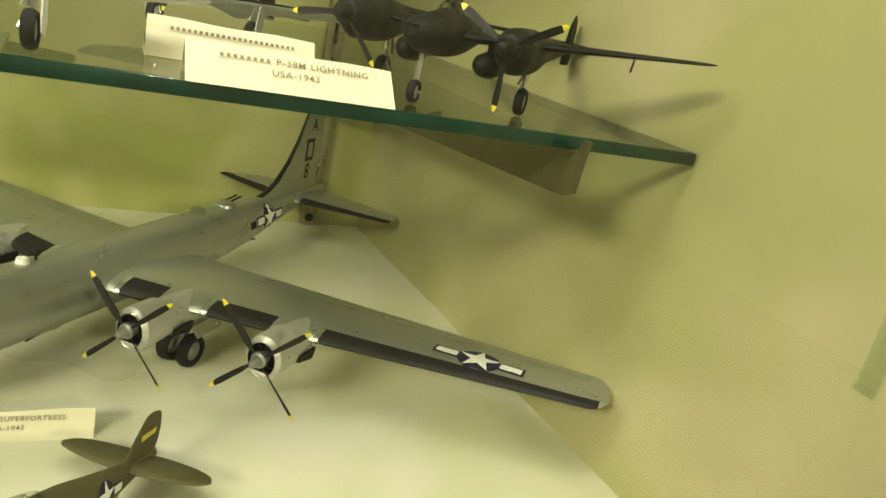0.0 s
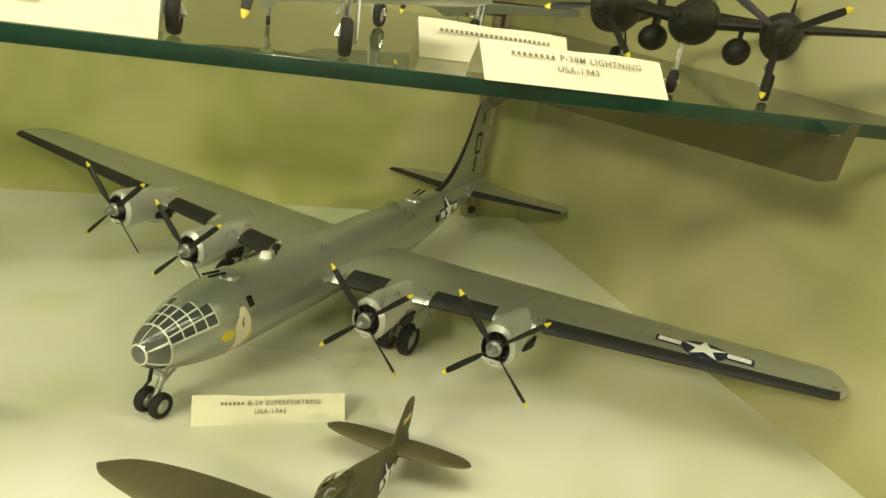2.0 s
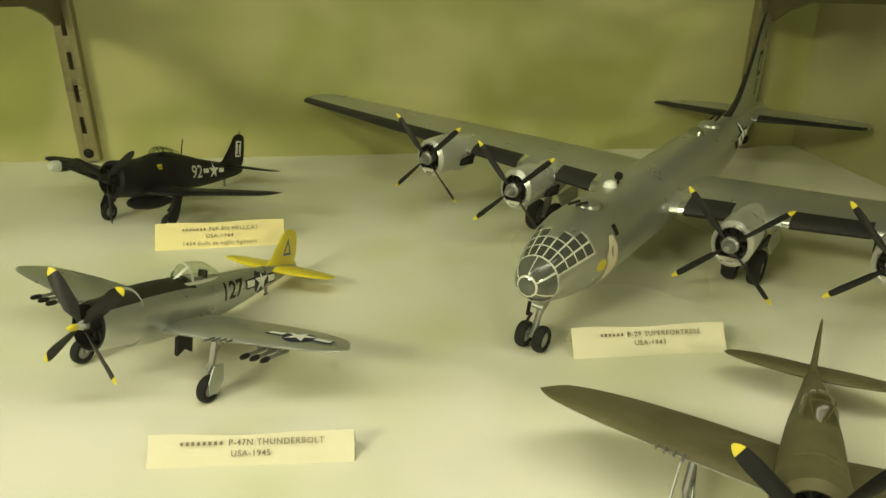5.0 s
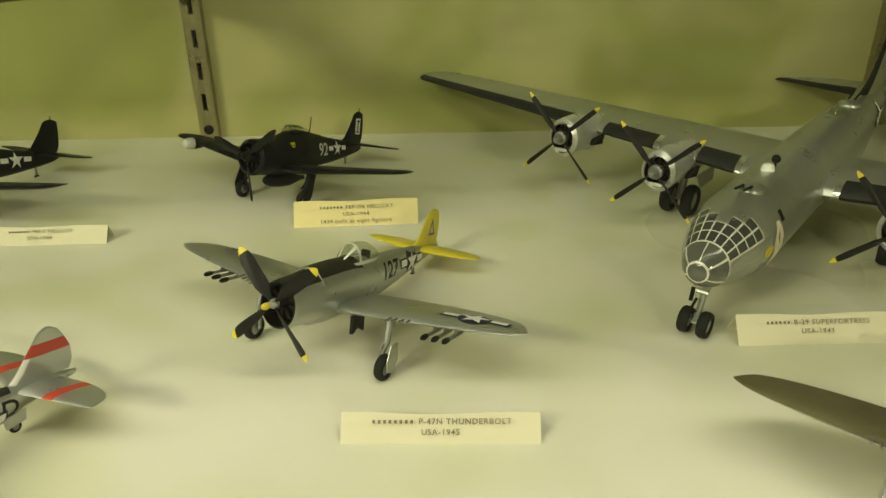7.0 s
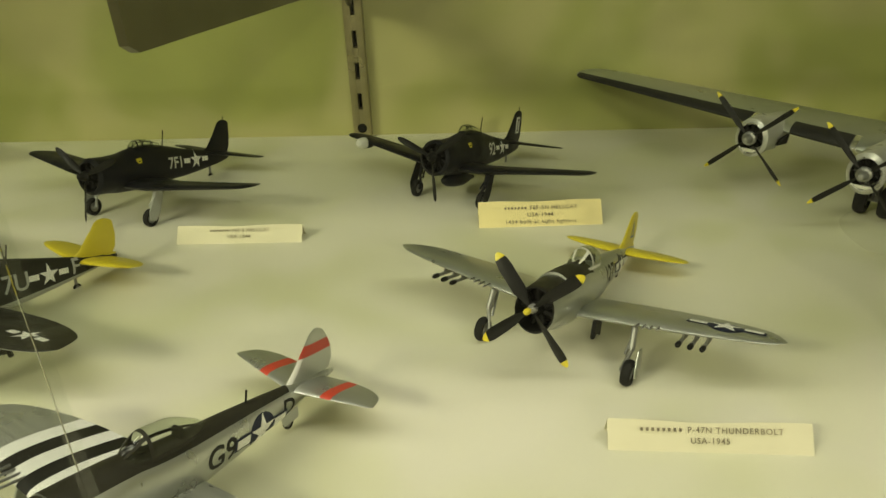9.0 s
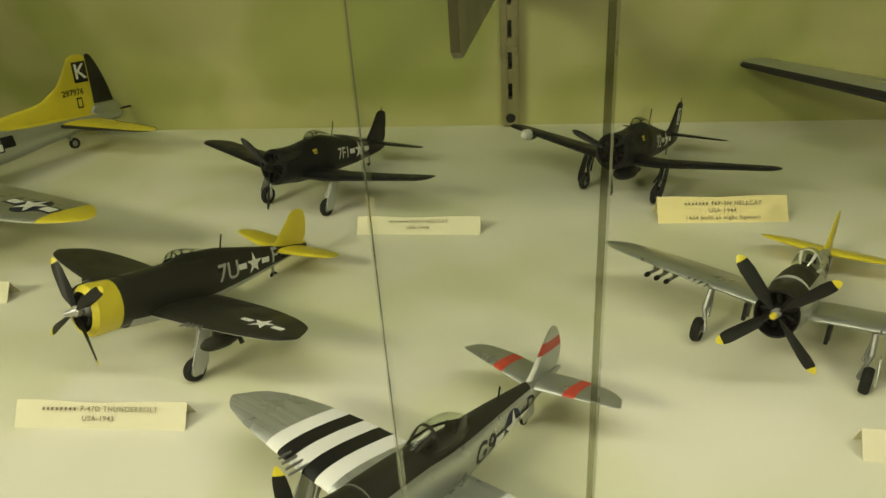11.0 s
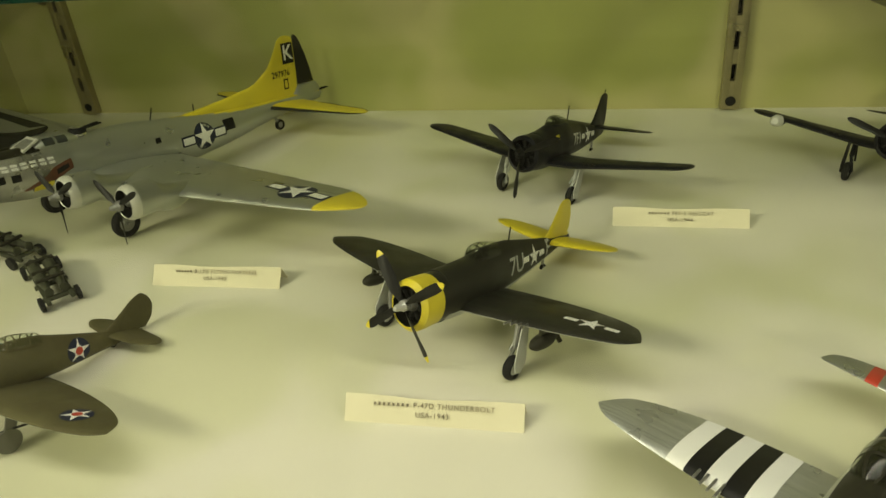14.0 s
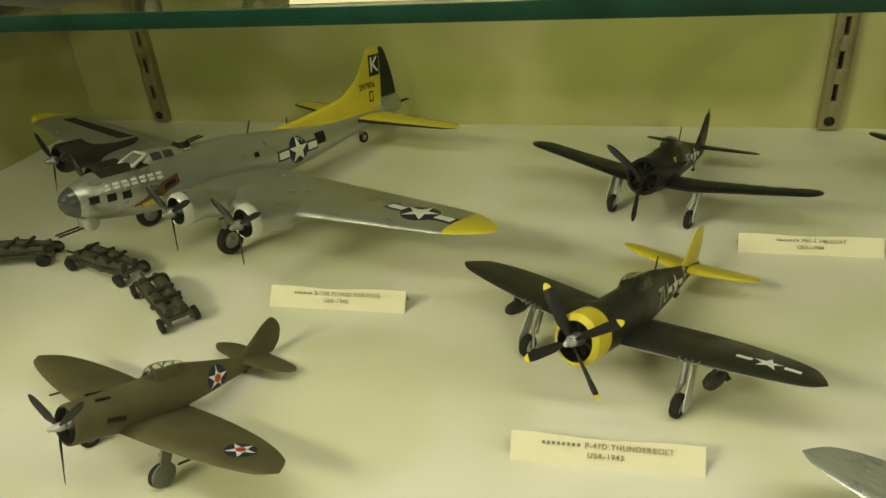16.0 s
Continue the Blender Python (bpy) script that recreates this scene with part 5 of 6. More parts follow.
def lightning(name, label, m):
    """Twin-boom olive fighter on a nose wheel."""
    k = Kit(name, label, 4.2, -2.1, m)
    g = -2.1
    k.loft("pod", [(0.0, 0.12, 0.05, -0.2, -0.08, 2), (0.4, 0.42, 0.3, -0.52, -0.08, 2), (1.6, 0.6, 0.5, -0.72, -0.05, 2), (3.2, 0.62, 0.7, -0.76, 0, 2), (5.2, 0.46, 0.5, -0.5, 0, 2), (6.8, 0.04, 0.1, -0.05, 0.02, 2)], ["night_black"])
    canopy_framed(k, 2.1, 4.6, 0.4, 0.95, 0.4, (2.6, 3.0, 3.6, 4.5), "night_black", tail=0.6)
    for side in (1, -1):
        x = side * 2.45
        k.loft("boom", [(1.1, 0.34, 0.34, -0.4, 0, 2), (1.8, 0.56, 0.56, -0.76, -0.03, 2), (3.4, 0.58, 0.58, -0.8, -0.03, 2), (5.4, 0.4, 0.42, -0.5, 0, 2), (8.0, 0.3, 0.34, -0.3, 0, 2), (11.3, 0.1, 0.2, -0.02, 0.1, 2)], ["night_black"], x0=x)
        k.propeller(0.95, 0, 1.75, 3, 60 if side == -1 else 20, x0=x, wide=0.14, hub=("night_black", 0.34, 0.62))
        k.surface("wing", [(0.0, 2.7, 5.6, -0.1), (2.45, 2.9, 5.4, 0.1), (7.9, 3.6, 4.6, 0.68)], ["night_black", "night_black"], lambda u, s, up: 0 if up else 1, side=side, tip=0.06)
        k.surface("fin", [(0.0, 10.0, 11.6, -0.55), (0.6, 9.9, 11.7, -0.55), (1.9, 10.3, 11.5, -0.55)], ["night_black"], fin=True, x0=x, tip=0.35)
        gear_leg(k, x, 4.2, -0.4, g, 0.44, 0.3, door="", hub="grey_metal", leg="bright_silver")
        bomb(k, side * 1.3, 2.6, -0.75, 0.42, 2.6, "night_black", False, "drop_tank")
        k.rods("exhaust", [((x + 0.4, 3.9, 0.3), (x + 0.45, 4.6, 0.35), 0.12)], "engine_dark")
    k.surface("tailplane", [(0.0, 10.2, 11.3, 0.25), (3.2, 10.3, 11.2, 0.25)], ["night_black"], side=1, tip=0.1)
    k.surface("tailplane", [(0.0, 10.2, 11.3, 0.25), (3.2, 10.3, 11.2, 0.25)], ["night_black"], side=-1, tip=0.1)
    k.rods("nose_strut", [((0, 1.2, -0.4), (0, 1.0, g + 0.35), 0.08), ((-0.2, 1.0, g + 0.35), (0.2, 1.0, g + 0.35), 0.05)], "bright_silver")
    k.wheel(0, 1.0, g + 0.35, 0.35, 0.24)
    k.rods("pitot", [((-5.6, 3.6, 0.35), (-5.6, 3.3, 0.0), 0.03)], "engine_dark")
    k.rods("gun", [((0.12, -0.5, 0.1), (0.12, 0.4, 0.1), 0.04), ((-0.12, -0.5, 0.1), (-0.12, 0.4, 0.1), 0.04)], "engine_dark")
    return k


def shelf_fighter(name, label, m, body, belly, nose, tall=0.0):
    """Inline-engined fighter on the glass shelf, seen from below the waist."""
    k = Kit(name, label, 2.7, -1.95, m)
    g = -1.95
    k.loft("fuselage", [(0.35, 0.2, 0.2, -0.22, 0, 2), (0.8, 0.38, 0.36, -0.42, 0, 2), (2.2, 0.44, 0.5, -0.6, 0, 2), (3.6, 0.46, 0.6, -0.72, 0, 2), (5.2, 0.42, 0.62, -0.72, 0, 2), (7.2, 0.28, 0.42, -0.3, 0.06, 2), (9.4, 0.08, 0.28, 0.05, 0.15, 2)], [body, belly, nose], lambda s, th: 2 if s < 1.0 else (1 if 205 < math.degrees(th) % 360 < 335 else 0), breaks=(1.0,))
    k.propeller(0.3, 0, 1.7, 4, 10, wide=0.15, hub=(nose, 0.24, 0.6))
    for side in (1, -1):
        k.surface("wing", [(0.0, 2.5, 5.2, -0.55), (5.6, 3.1, 4.4, -0.05)], [body, belly], lambda u, x, up: 0 if up else 1, side=side, tip=0.07)
        gear_leg(k, side * 1.9, 2.7, -0.5, g, 0.46, 0.3, door=belly, hub="light_grey", leg="bright_silver")
        k.surface("tailplane", [(0.0, 7.7, 9.1, 0.25), (2.0, 8.1, 8.9, 0.28)], [body], side=side, tip=0.12)
    k.surface("fin", [(0.0, 7.0, 9.2, 0.2), (0.5, 7.9, 9.4, 0.2), (1.6, 8.5, 9.2, 0.2)], [body], fin=True, tip=0.2)
    canopy_framed(k, 3.1, 5.4, 0.55, 1.0, 0.36, (3.6, 4.0, 4.7, 5.3), body, tail=0.75)
    small_tail_wheel(k, 7.8, g + 5.1 * math.tan(radians(12)), 0.0, 0.15)
    return k

# ---- the cabinet ----
WALL_Y, END_X, LEFT_X, TOP_Z, DOOR_Y, FRONT_Y = 1.288, 1.008, -0.375, 0.52, 0.75, 0.738
SHELF_Y, SHELF_Z = 0.893, 0.1795
STANDARDS = ((-0.29, 0.0, 0.88), (0.332, 1.1, 0.868), (0.906, 2.6, 0.886))


def slab(name, lo, hi, mat, label="", category="", bevel=0.0, kind="structure"):
    bm = bmesh.new()
    add_box(bm, lo, hi, bevel)
    ob = part(name, bm, [mat], None, smooth=False)
    return tagged(ob, label, category, kind=kind)


slab("floor", (LEFT_X - 0.02, FRONT_Y, -0.03), (END_X + 0.02, WALL_Y + 0.02, 0.0), "floor_white", "cream-white painted cabinet floor", "floor")
slab("wall_north", (LEFT_X - 0.02, WALL_Y, 0.0), (END_X + 0.02, WALL_Y + 0.02, TOP_Z), "enamel_cream", "cream enamelled back wall of the cabinet", "wall")
# the end wall stands a few degrees out of square
SKEW = 0.0909


def end_x(y):
    return END_X - SKEW * (y - FRONT_Y)


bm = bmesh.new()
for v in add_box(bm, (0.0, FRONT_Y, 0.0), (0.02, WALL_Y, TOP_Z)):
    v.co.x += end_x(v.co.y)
tagged(part("wall_east", bm, ["enamel_cream_warm"], None, smooth=False), "cream enamelled end wall of the cabinet", "wall", kind="structure")
slab("wall_west", (LEFT_X - 0.02, FRONT_Y, 0.0), (LEFT_X, WALL_Y, TOP_Z), "enamel_cream", "cream enamelled end wall of the cabinet", "wall")
slab("ceiling", (LEFT_X - 0.02, FRONT_Y, TOP_Z), (END_X + 0.02, WALL_Y + 0.02, TOP_Z + 0.02), "enamel_cream", "cream enamelled top of the cabinet", "ceiling")
for x in (LEFT_X - 0.03, END_X + 0.002):
    slab("trim", (x, FRONT_Y - 0.02, -0.06), (x + 0.028, FRONT_Y - 0.001, TOP_Z + 0.04), "dark_wood", "dark front post of the cabinet", "trim", 0.002)
slab("trim", (LEFT_X - 0.002, FRONT_Y - 0.02, -0.06), (END_X + 0.002, FRONT_Y - 0.001, -0.032), "dark_wood", "dark front rail of the cabinet", "trim", 0.002)
slab("trim", (LEFT_X - 0.002, FRONT_Y - 0.02, TOP_Z - 0.02), (END_X + 0.002, FRONT_Y - 0.001, TOP_Z + 0.02), "dark_wood", "dark top rail of the cabinet", "trim", 0.002)


def slotted_standard(x):
    """Upright metal strip with a row of slots and a screw at its foot."""
    root = tagged(new("shelf_standard"), "bronze-coloured slotted metal shelf standard screwed to the wall", "shelf standard", "shelf standards")
    root.location = (x, WALL_Y, 0.002)
    w, d, h, pitch = 0.0078, 0.0085, TOP_Z - 0.01, 0.0262
    bm = bmesh.new()
    sx = 0.0018
    add_box(bm, (-w, -d, 0.0), (-sx, 0, h), 0.0003)
    add_box(bm, (sx, -d, 0.0), (w, 0, h), 0.0003)
    z0 = 0.0
    slots = [0.0238 + pitch * i for i in range(int((h - 0.04) / pitch))]
    for z in slots:
        add_box(bm, (-sx, -d + 0.00005, z0), (sx, 0, z))
        z0 = z + 0.014
    add_box(bm, (-sx, -d + 0.00005, z0), (sx, 0, h))
    part("strip", bm, ["standard_metal"], root)
    # near-black sheets put the shade inside the slots into colour
    bm = bmesh.new()
    for z in slots:
        add_box(bm, (-sx, -0.0006, z), (sx, -0.0002, z + 0.014))
    part("slot_shade", bm, ["slot_dark"], root)
    bm = bmesh.new()
    add_revolve(bm, [(0, 0.0032), (0.0005, 0.0032), (0.001, 0.0022), (0.0006, 0)], (0, -d, 0.007), (0, -1, 0), 14)
    part("screw", bm, ["engine_dark"], root)
    # flat dark disc painted for the shade of the screw's hole
    bm = bmesh.new()
    add_revolve(bm, [(0, 0.0042), (0.0003, 0.0042), (0.0003, 0)], (0, -d, 0.007), (0, -1, 0), 14)
    part("screw_hole", bm, ["slot_dark"], root)


def shelf_bracket(x, turn, tip):
    """Tapered steel arm that carries the glass, deeper at its wall end, with a lip at its tip."""
    root = tagged(new("shelf_bracket"), "bronze-coloured tapered steel bracket under the glass shelf", "shelf bracket", "shelf brackets")
    root.matrix_world = pose(x, WALL_Y - 0.009, SHELF_Z, 0, 0, turn)
    t = 0.0014
    L = WALL_Y - 0.009 - tip
    prof = [(0.0, -0.002), (0.0, -0.062), (-0.012, -0.066), (-0.03, -0.056), (-0.06, -0.047), (-0.2, -0.036), (-L + 0.005, -0.021), (-L - 0.001, -0.018), (-L - 0.002, -0.004), (-L - 0.0035, 0.006), (-L - 0.001, 0.006), (-L + 0.004, -0.002)]
    bm = bmesh.new()
    a = [bm.verts.new((-t, y, z)) for y, z in prof]
    b = [bm.verts.new((t, y, z)) for y, z in prof]
    bm.faces.new(a)
    bm.faces.new(b[::-1])
    for i in range(len(prof)):
        j = (i + 1) % len(prof)
        bm.faces.new((a[i], b[i], b[j], a[j]))
    add_box(bm, (-0.0028, -L + 0.006, -0.0035), (0.0028, -0.01, -0.0005), 0.0004)
    part("arm", bm, ["bracket_metal"], root, smooth=False)


for x, turn, tip in STANDARDS:
    slotted_standard(x)
    shelf_bracket(x, turn, tip)

# glass shelf with a dark green polished edge
shelf = tagged(new("glass_shelf"), "clear glass shelf with dark green polished edges on brackets", "shelf")
shelf.location = (0, 0, SHELF_Z)
bm = bmesh.new()
x0, x1 = LEFT_X + 0.008, 0.0
for v in add_box(bm, (x0 + 0.001, SHELF_Y + 0.001, 0.0), (x1, WALL_Y - 0.012, 0.006)):
    v.co.x += end_x(v.co.y) - 0.0035 if v.co.x > x0 + 0.1 else 0.0
pane = part("pane", bm, ["shelf_glass"], shelf, smooth=False)
bm = bmesh.new()
add_box(bm, (x0, SHELF_Y - 0.0005, 0.0), (end_x(SHELF_Y) - 0.0025, SHELF_Y + 0.001, 0.006), 0.0004)
part("front_edge", bm, ["glass_edge"], shelf, "dark green glass edge")
bm = bmesh.new()
add_box(bm, (-0.001, SHELF_Y + 0.0012, 0.0), (0.0, WALL_Y - 0.012, 0.006))
for v in bm.verts:
    v.co.x += end_x(v.co.y) - 0.0025
part("end_edge", bm, ["glass_edge"], shelf)


def sliding_door(x0, x1, y, edge_x, edge_mat, chamfer):
    """Sliding glass pane with a ground edge."""
    root = tagged(new("sliding_glass_door"), "clear sliding glass pane closing the cabinet's front", "glass door", "sliding glass doors")
    root.location = ((x0 + x1) / 2, y, 0.001)
    bm = bmesh.new()
    c = (x0 + x1) / 2
    add_box(bm, (x0 - c, -0.002, 0), (x1 - c, 0.002, TOP_Z - 0.022))
    p = part("pane", bm, ["door_glass"], root, smooth=False)
    bm = bmesh.new()
    e = edge_x - c
    # ground end face, or a chamfer across the corner
    run, deep = (0.0004, 0.0004) if chamfer else (0.00014, 0.0007)
    for v in add_box(bm, (e - 0.00006, -deep, 0), (e + 0.00006, deep, TOP_Z - 0.022)):
        v.co.x += run * (1 if v.co.y < 0 else -1)
    part("ground_edge", bm, [edge_mat], root, "grey-green ground glass edge")


thin_glass("door_edge", (0.7, 0.7, 0.6))
material("ground_glass", (0.13, 0.135, 0.095), 0.6, 0, 0.2, 200)
sliding_door(LEFT_X + 0.002, 0.3735, DOOR_Y + 0.004, 0.3728, "door_edge", True)
sliding_door(0.3438, END_X - 0.004, DOOR_Y - 0.003, 0.3436, "ground_glass", False)
# clear plastic channel on the end wall
bm = bmesh.new()
add_box(bm, (-0.002, -0.004, 0.0), (-0.0005, 0.004, 0.2))
add_box(bm, (-0.003, -0.0045, -0.0025), (-0.0005, 0.0045, -0.0002), 0.0004)
ch = part("door_channel", bm, ["clear_plastic"], None, smooth=False)
ch.location = (end_x(0.78) - 0.001, 0.78, 0.126)
tagged(ch, "clear plastic channel strip fixed to the end wall", "channel strip")

slab("trim", (END_X - 0.003, FRONT_Y, 0.001), (END_X - 0.0002, 0.7462, TOP_Z - 0.001), "dark_wood", "dark strip beside the glass doors", "trim")

# the room round the visitor
slab("room_floor", (-4, -4, -1.02), (4, 3, -1.0), "room_carpet", "dark carpet of the dim museum room", "floor")
slab("room_ceiling", (-4, -4, 1.55), (4, 3, 1.57), "room_paint", "plain painted ceiling of the museum room", "ceiling")
for n, lo, hi in (("wall_room_south", (-4, -4.05, -1), (4, -4, 1.55)), ("wall_room_west", (-4.05, -4, -1), (-4, 3, 1.55)), ("wall_room_east", (4, -4, -1), (4.05, 3, 1.55)), ("wall_room_north", (-4, 3, -1), (4, 3.05, 1.55))):
    slab(n, lo, hi, "room_paint", "plain painted wall of the museum room", "wall")
slab("cabinet_base", (LEFT_X - 0.03, FRONT_Y - 0.02, -1.0), (END_X + 0.03, WALL_Y + 0.02, -0.062), "dark_wood", "dark wooden base under the display cabinet", "cabinet base", 0.002)


# ---- name cards ----
def name_card(x, y, width, lines, yaw=0.0, z=0.0, label="", lean=36, height=0.0185, size=0.0028, paper="card"):
    """Folded paper tent card; a line is text, with the maker's name given as a row of bars."""
    root = tagged(new("name_card"), label or "folded cream paper card with typed lettering", "name card", "typed name cards")
    root.matrix_world = pose(x, y, z, 0, 0, yaw)
    a = radians(lean)
    top = (height * math.sin(a), height * math.cos(a))
    t = 0.00028
    bm = bmesh.new()
    prof = [(0, 0), top, (2 * top[0] * 0.92, 0), (2 * top[0] * 0.92 - 2.2 * t, 0), (top[0], top[1] - 2.4 * t), (2.2 * t, 0)]
    n = 8
    rings = []
    for i in range(n + 1):
        u = (i / n - 0.5) * width
        bow = 0.0006 * math.cos(math.pi * (i / n - 0.5) * 2)
        rings.append([bm.verts.new((u, p[0] - bow * (p[1] / top[1]), max(p[1] + (0.0003 * math.sin(i * 1.3) if p[1] > 0 else 0), 0))) for p in prof])
    for i in range(n):
        for j in range(6):
            k = (j + 1) % 6
            bm.faces.new((rings[i][j], rings[i][k], rings[i + 1][k], rings[i + 1][j]))
    bm.faces.new(rings[0])
    bm.faces.new(rings[-1])
    card = part("card", bm, [paper], root, smooth=False)
    bm = bmesh.new()
    m = pose(0, 0, 0) @ Matrix.Rotation(radians(90 - lean), 4, "X")
    for i, line in enumerate(lines):
        v = height * 0.72 - i * size * 1.75
        bars, txt = line if isinstance(line, tuple) else (0, line)
        if not txt:
            # a line too faint to read: plain bars
            for b in range(bars):
                c = (b - (bars - 1) / 2) * size * 0.85
                q = [bm.verts.new(m @ Vector((c + dx * size * 0.24, v + dy * size * 0.29, 0.0009))) for dx, dy in ((-1, -1), (1, -1), (1, 1), (-1, 1))]
                bm.faces.new(q)
            continue
        vs, fs, _ = text2(txt, size, "ink", 0.00003, 1.15, 0)
        w = max(p[0] for p in vs) - min(p[0] for p in vs)
        adv = w / max(len(txt), 1)
        shift = (bars + 1) * adv / 2 if bars else 0
        got = [bm.verts.new(m @ Vector((p[0] + shift, p[1] + v, 0.0009))) for p in vs]
        for f in fs:
            bm.faces.new([got[q] for q in f])
        for b in range(bars):
            c = -w / 2 + shift - (bars - b + 0.3) * adv
            q = [bm.verts.new(m @ Vector((c + dx * adv * 0.26, v + dy * size * 0.29, 0.0009))) for dx, dy in ((-1, -1), (1, -1), (1, 1), (-1, 1))]
            bm.faces.new(q)
    part("typing", bm, ["ink"], card, smooth=False)
    return root


name_card(0.699, 0.9475, 0.0745, [(6, "B-29 SUPERFORTRESS"), "USA-1943"], 0, height=0.0142, size=0.0024)
name_card(0.4735, 1.092, 0.079, [(7, "F6F-5N HELLCAT"), "USA-1944", "1434 built as night fighters"], 2.6, label="yellowed cream paper card with three typed lines", height=0.0168, size=0.0026, paper="aged_card")
name_card(0.5225, 0.8865, 0.077, [(8, "P-47N THUNDERBOLT"), "USA-1945"], -2, height=0.0116, size=0.0023)
name_card(0.283, 1.0725, 0.08, [(7, "F6F-5 HELLCAT"), "USA-1944"], 1, height=0.0116, size=0.0023)
name_card(0.1727, 0.8845, 0.079, [(8, "P-47D THUNDERBOLT"), "USA-1943"], 2.2, height=0.0118, size=0.0023)
name_card(0.0165, 0.9803, 0.082, [(6, "B-17G FLYING FORTRESS"), "USA-1943"], 2.4, height=0.0124, size=0.0023)
SZ = SHELF_Z + 0.0062
name_card(0.799, 0.891, 0.078, [(8, "P-38M LIGHTNING"), "USA-1943"], 2, SZ, lean=42, height=0.0175)
name_card(0.781, 0.937, 0.068, [(23, ""), (8, "")], -1, SZ, size=0.0026)
name_card(0.1, 0.898, 0.079, [(20, ""), (8, "")], 0, SZ)
name_card(0.606, 0.894, 0.088, [(20, ""), (8, "")], 0, SZ)


# ---- the display ----
def stand(x, y, yaw, pitch, z=0.0, roll=0.0, size=1.0):
    return pose(x, y, z, 0, 0, yaw) @ pose(0, 0, 0, pitch) @ pose(0, 0, 0, 0, roll) @ Matrix.Scale(size, 4)


superfortress("heavy_bomber_model", "large silver four-engined bomber model with black propellers", stand(0.7501, 1.0838, 139.8, 0.9, 0.0002, -0.2, 0.989))
thunderbolt("fighter_model", "silver fighter model with yellow tail and black nose", stand(0.4666, 0.9455, 151.9, 16.1, 0, -0.8, 0.996), "silver", 6.48)
thunderbolt("fighter_model", "dark olive fighter model with yellow cowling and tail", stand(0.166, 0.9364, 154.5, 15.1, 0, -0.1, 0.992), "razor", 6.42)
thunderbolt("fighter_model", "silver fighter model with black and white wing stripes", stand(0.311, 0.8184, 150.4, 12.5, 0, -0.3, 1.0), "stripes")
thunderbolt("fighter_model", "plain olive drab fighter model with yellow propeller tips", stand(0.697, 0.8198, 147.2, 15.0, 0, 1.0, 1.02), "olive")
hellcat("navy_fighter_model", "dark navy blue carrier fighter model", stand(0.1903, 1.1095, 158.9, 14.2, 0, -0.7, 1.032), False)
hellcat("navy_fighter_model", "dark navy blue night fighter model with wing radome", stand(0.4122, 1.1323, 151.9, 15.3, 0, -0.2, 1.019), True)
fortress("heavy_bomber_model", "silver four-engined bomber model with yellow tail and tips", stand(-0.1213, 1.0502, 157.9, 5.8, 0, 1.0, 0.993))
lancer("fighter_model", "olive drab prewar fighter model with red-centred stars", stand(-0.0345, 0.8508, 160.0, 21.0, 0, 1.6, 1.0))
lightning("twin_boom_fighter_model", "dark olive twin-boom fighter model on the glass shelf", stand(0.8832, 0.9511, 139.3, 0, SZ, 0, 1.02))
shelf_fighter("shelf_fighter_model", "pale grey fighter model with dark nose on the glass shelf", stand(0.6825, 0.907, 176, 12, SZ, 0, 1.05), "olive_grey", "pale_grey", "yellow")
shelf_fighter("shelf_fighter_model", "dark olive fighter model with red nose on the glass shelf", stand(0.775, 1.045, 150, 12, SZ), "night_black", "light_grey", "red")
# unseen model added to the shelf; its shadow mottles the surfaces below
shelf_fighter("shelf_fighter_model", "grey-green fighter model on the glass shelf", stand(0.5, 1.02, 160, 12, SZ), "olive_grey", "light_grey", "black_paint")
shelf_fighter("shelf_fighter_model", "grey-green fighter model on the glass shelf", stand(0.185, 0.925, 170, 12, SZ), "field_green", "cover_grey", "black_paint")
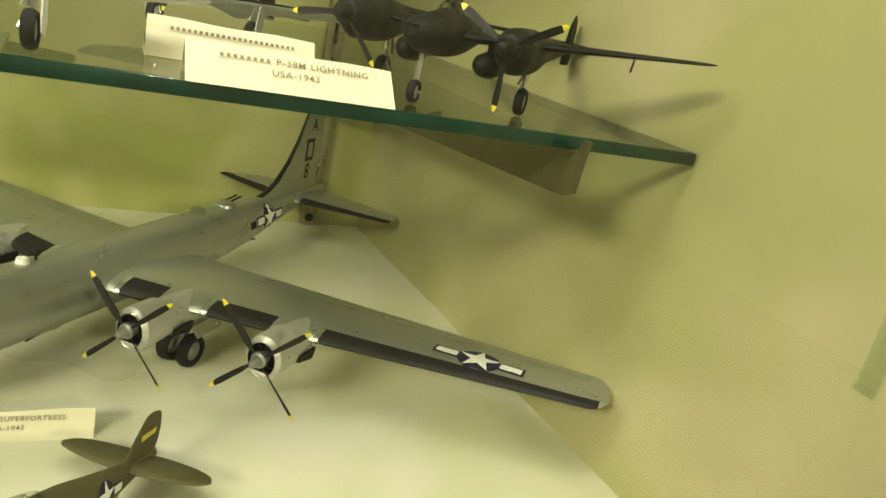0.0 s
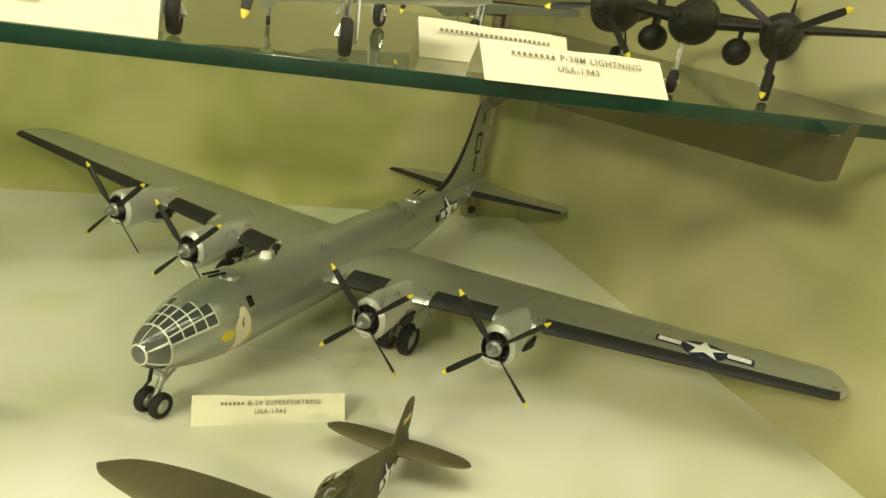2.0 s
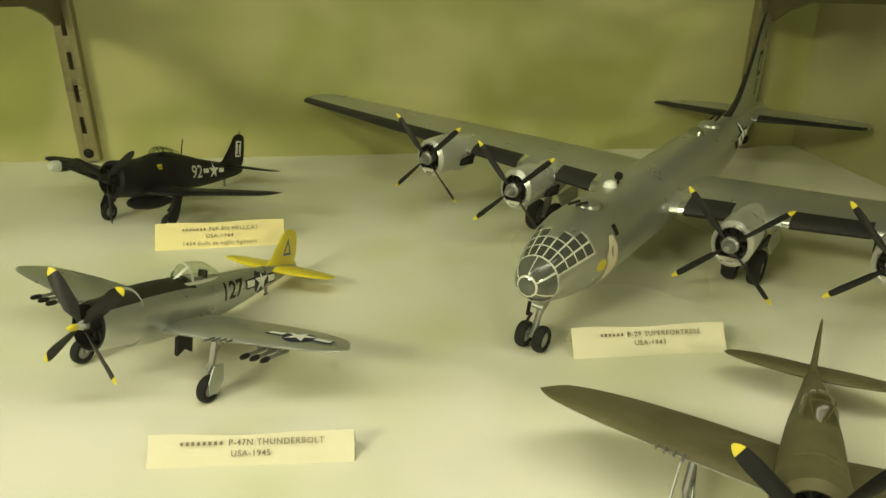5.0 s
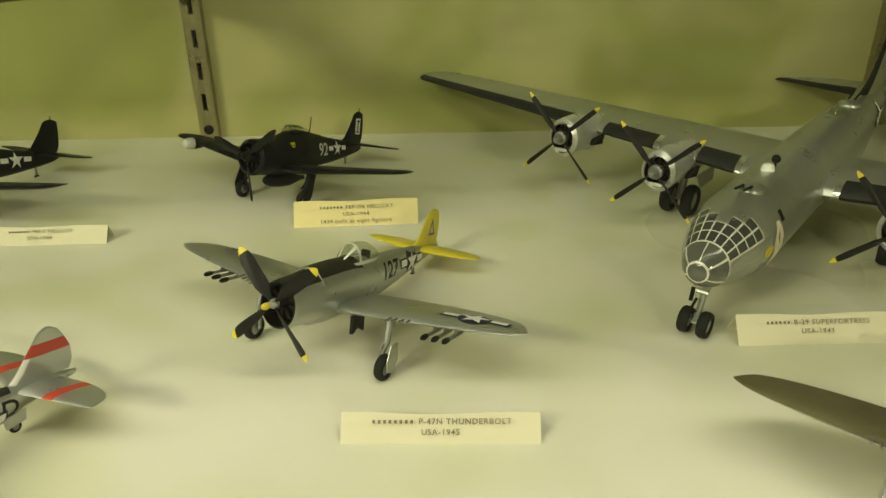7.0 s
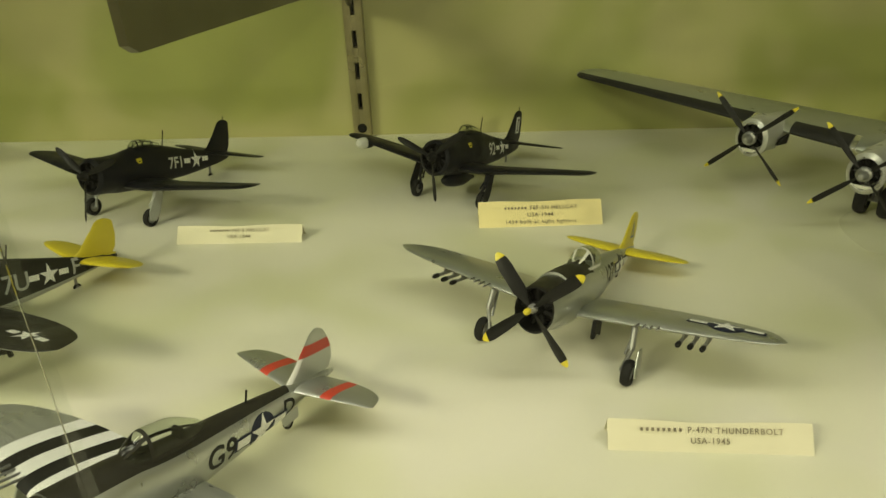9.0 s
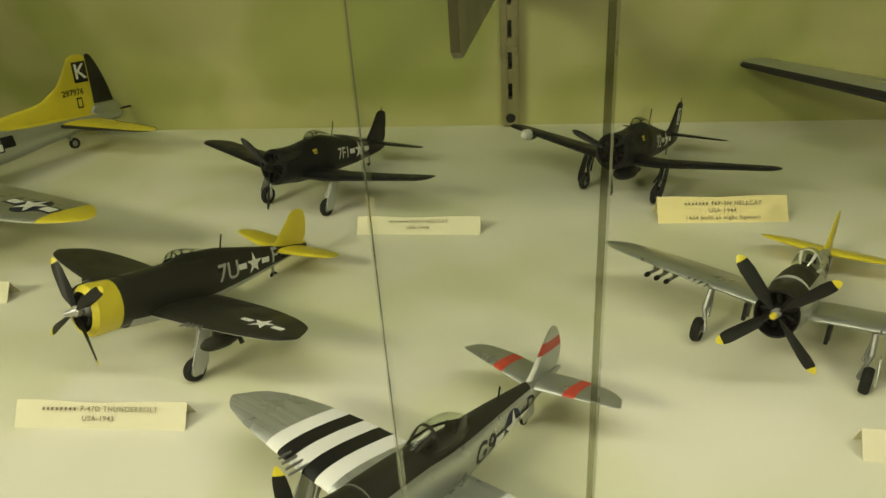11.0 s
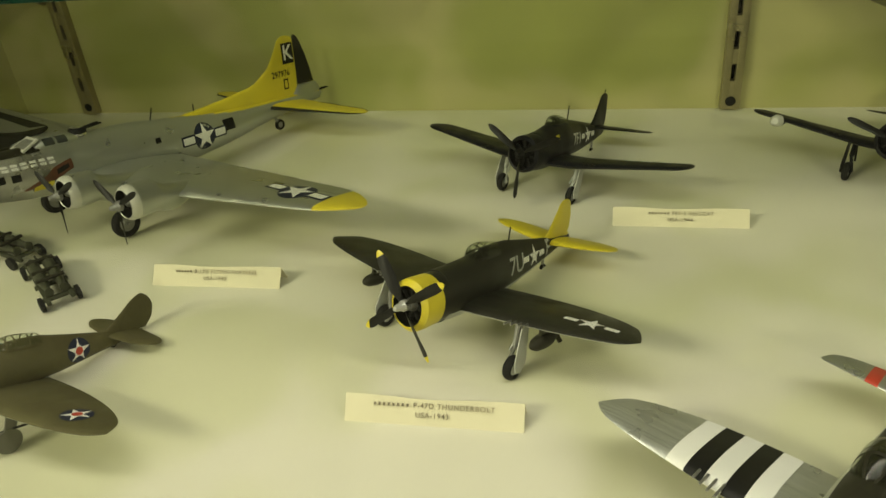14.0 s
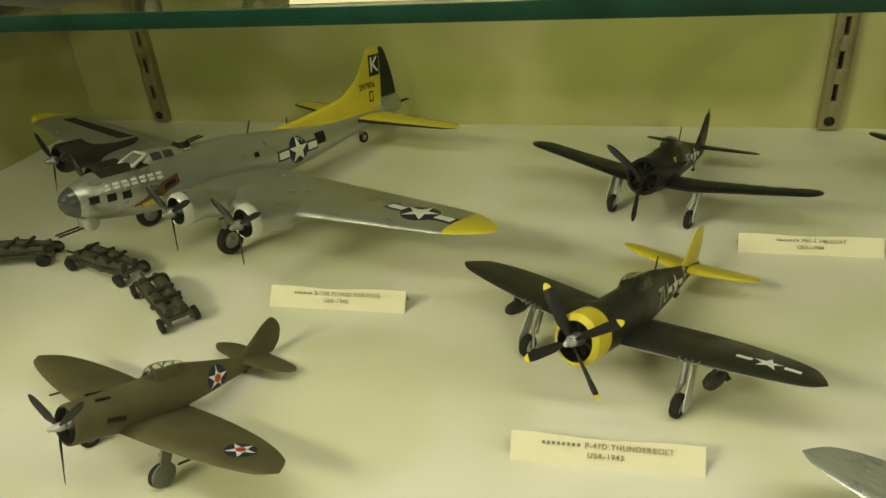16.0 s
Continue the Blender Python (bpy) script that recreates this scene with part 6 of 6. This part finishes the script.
shelf_fighter("shelf_fighter_model", "grey-green fighter model on the glass shelf", stand(0.005, 0.93, 170, 12, SZ), "field_green", "cover_grey", "yellow")
# another unseen addition, which shades the left end under the shelf
shelf_fighter("shelf_fighter_model", "grey-green fighter model on the glass shelf", stand(-0.24, 1.05, 165, 12, SZ), "olive_dark", "light_grey", "black_paint")


def bomb_trolley(x, y, yaw):
    """Small military bomb trailer: frame, four wheels and two bombs."""
    root = tagged(new("bomb_trolley_model"), "small dark green bomb trailer model on four wheels", "model trailer", "train of bomb trailers")
    root.matrix_world = pose(x, y, 0, 0, 0, yaw) @ Matrix.Diagonal((1.5, 1.1, 1.25, 1))
    bm = bmesh.new()
    for s in (-1, 1):
        add_box(bm, (-0.021, s * 0.006 - 0.0012, 0.0042), (0.021, s * 0.006 + 0.0012, 0.0062), 0.0003)
    for u in (-0.019, -0.008, 0.004, 0.017):
        add_box(bm, (u - 0.0012, -0.0085, 0.0046), (u + 0.0012, 0.0085, 0.006), 0.0002)
    add_rod(bm, (-0.021, 0, 0.0048), (-0.028, 0, 0.0045), 0.0007)
    part("frame", bm, ["field_green"], root)
    for u in (-0.0165, 0.0165):
        for s in (-1, 1):
            bm = bmesh.new()
            add_revolve(bm, [(-0.0012, 0), (-0.0014, 0.002), (-0.001, 0.0034), (0.001, 0.0034), (0.0014, 0.002), (0.0012, 0)], (u, s * 0.0092, 0.0034), (0, 1, 0), 14)
            part("wheel", bm, ["rubber"], root)
    for s in (-1, 1):
        bm = bmesh.new()
        add_revolve(bm, [(0, 0), (0.0014, 0.0018), (0.005, 0.0031), (0.021, 0.0031), (0.028, 0.002), (0.031, 0.0014), (0.034, 0.0024), (0.0345, 0)], (-0.017, s * 0.0038, 0.0084), (1, 0, 0), 12)
        part("bomb", bm, ["field_green"], root)
    bm = bmesh.new()
    for u in (-0.01, 0.001, 0.009):
        add_box(bm, (u - 0.0008, -0.0072, 0.0105), (u + 0.0008, 0.0072, 0.0119), 0.0002)
    part("strap", bm, ["olive_dark"], root)
    return root


bomb_trolley(-0.088, 0.969, -38.5)
bomb_trolley(-0.153, 1.004, -17)
bomb_trolley(-0.23, 1.008, 14)
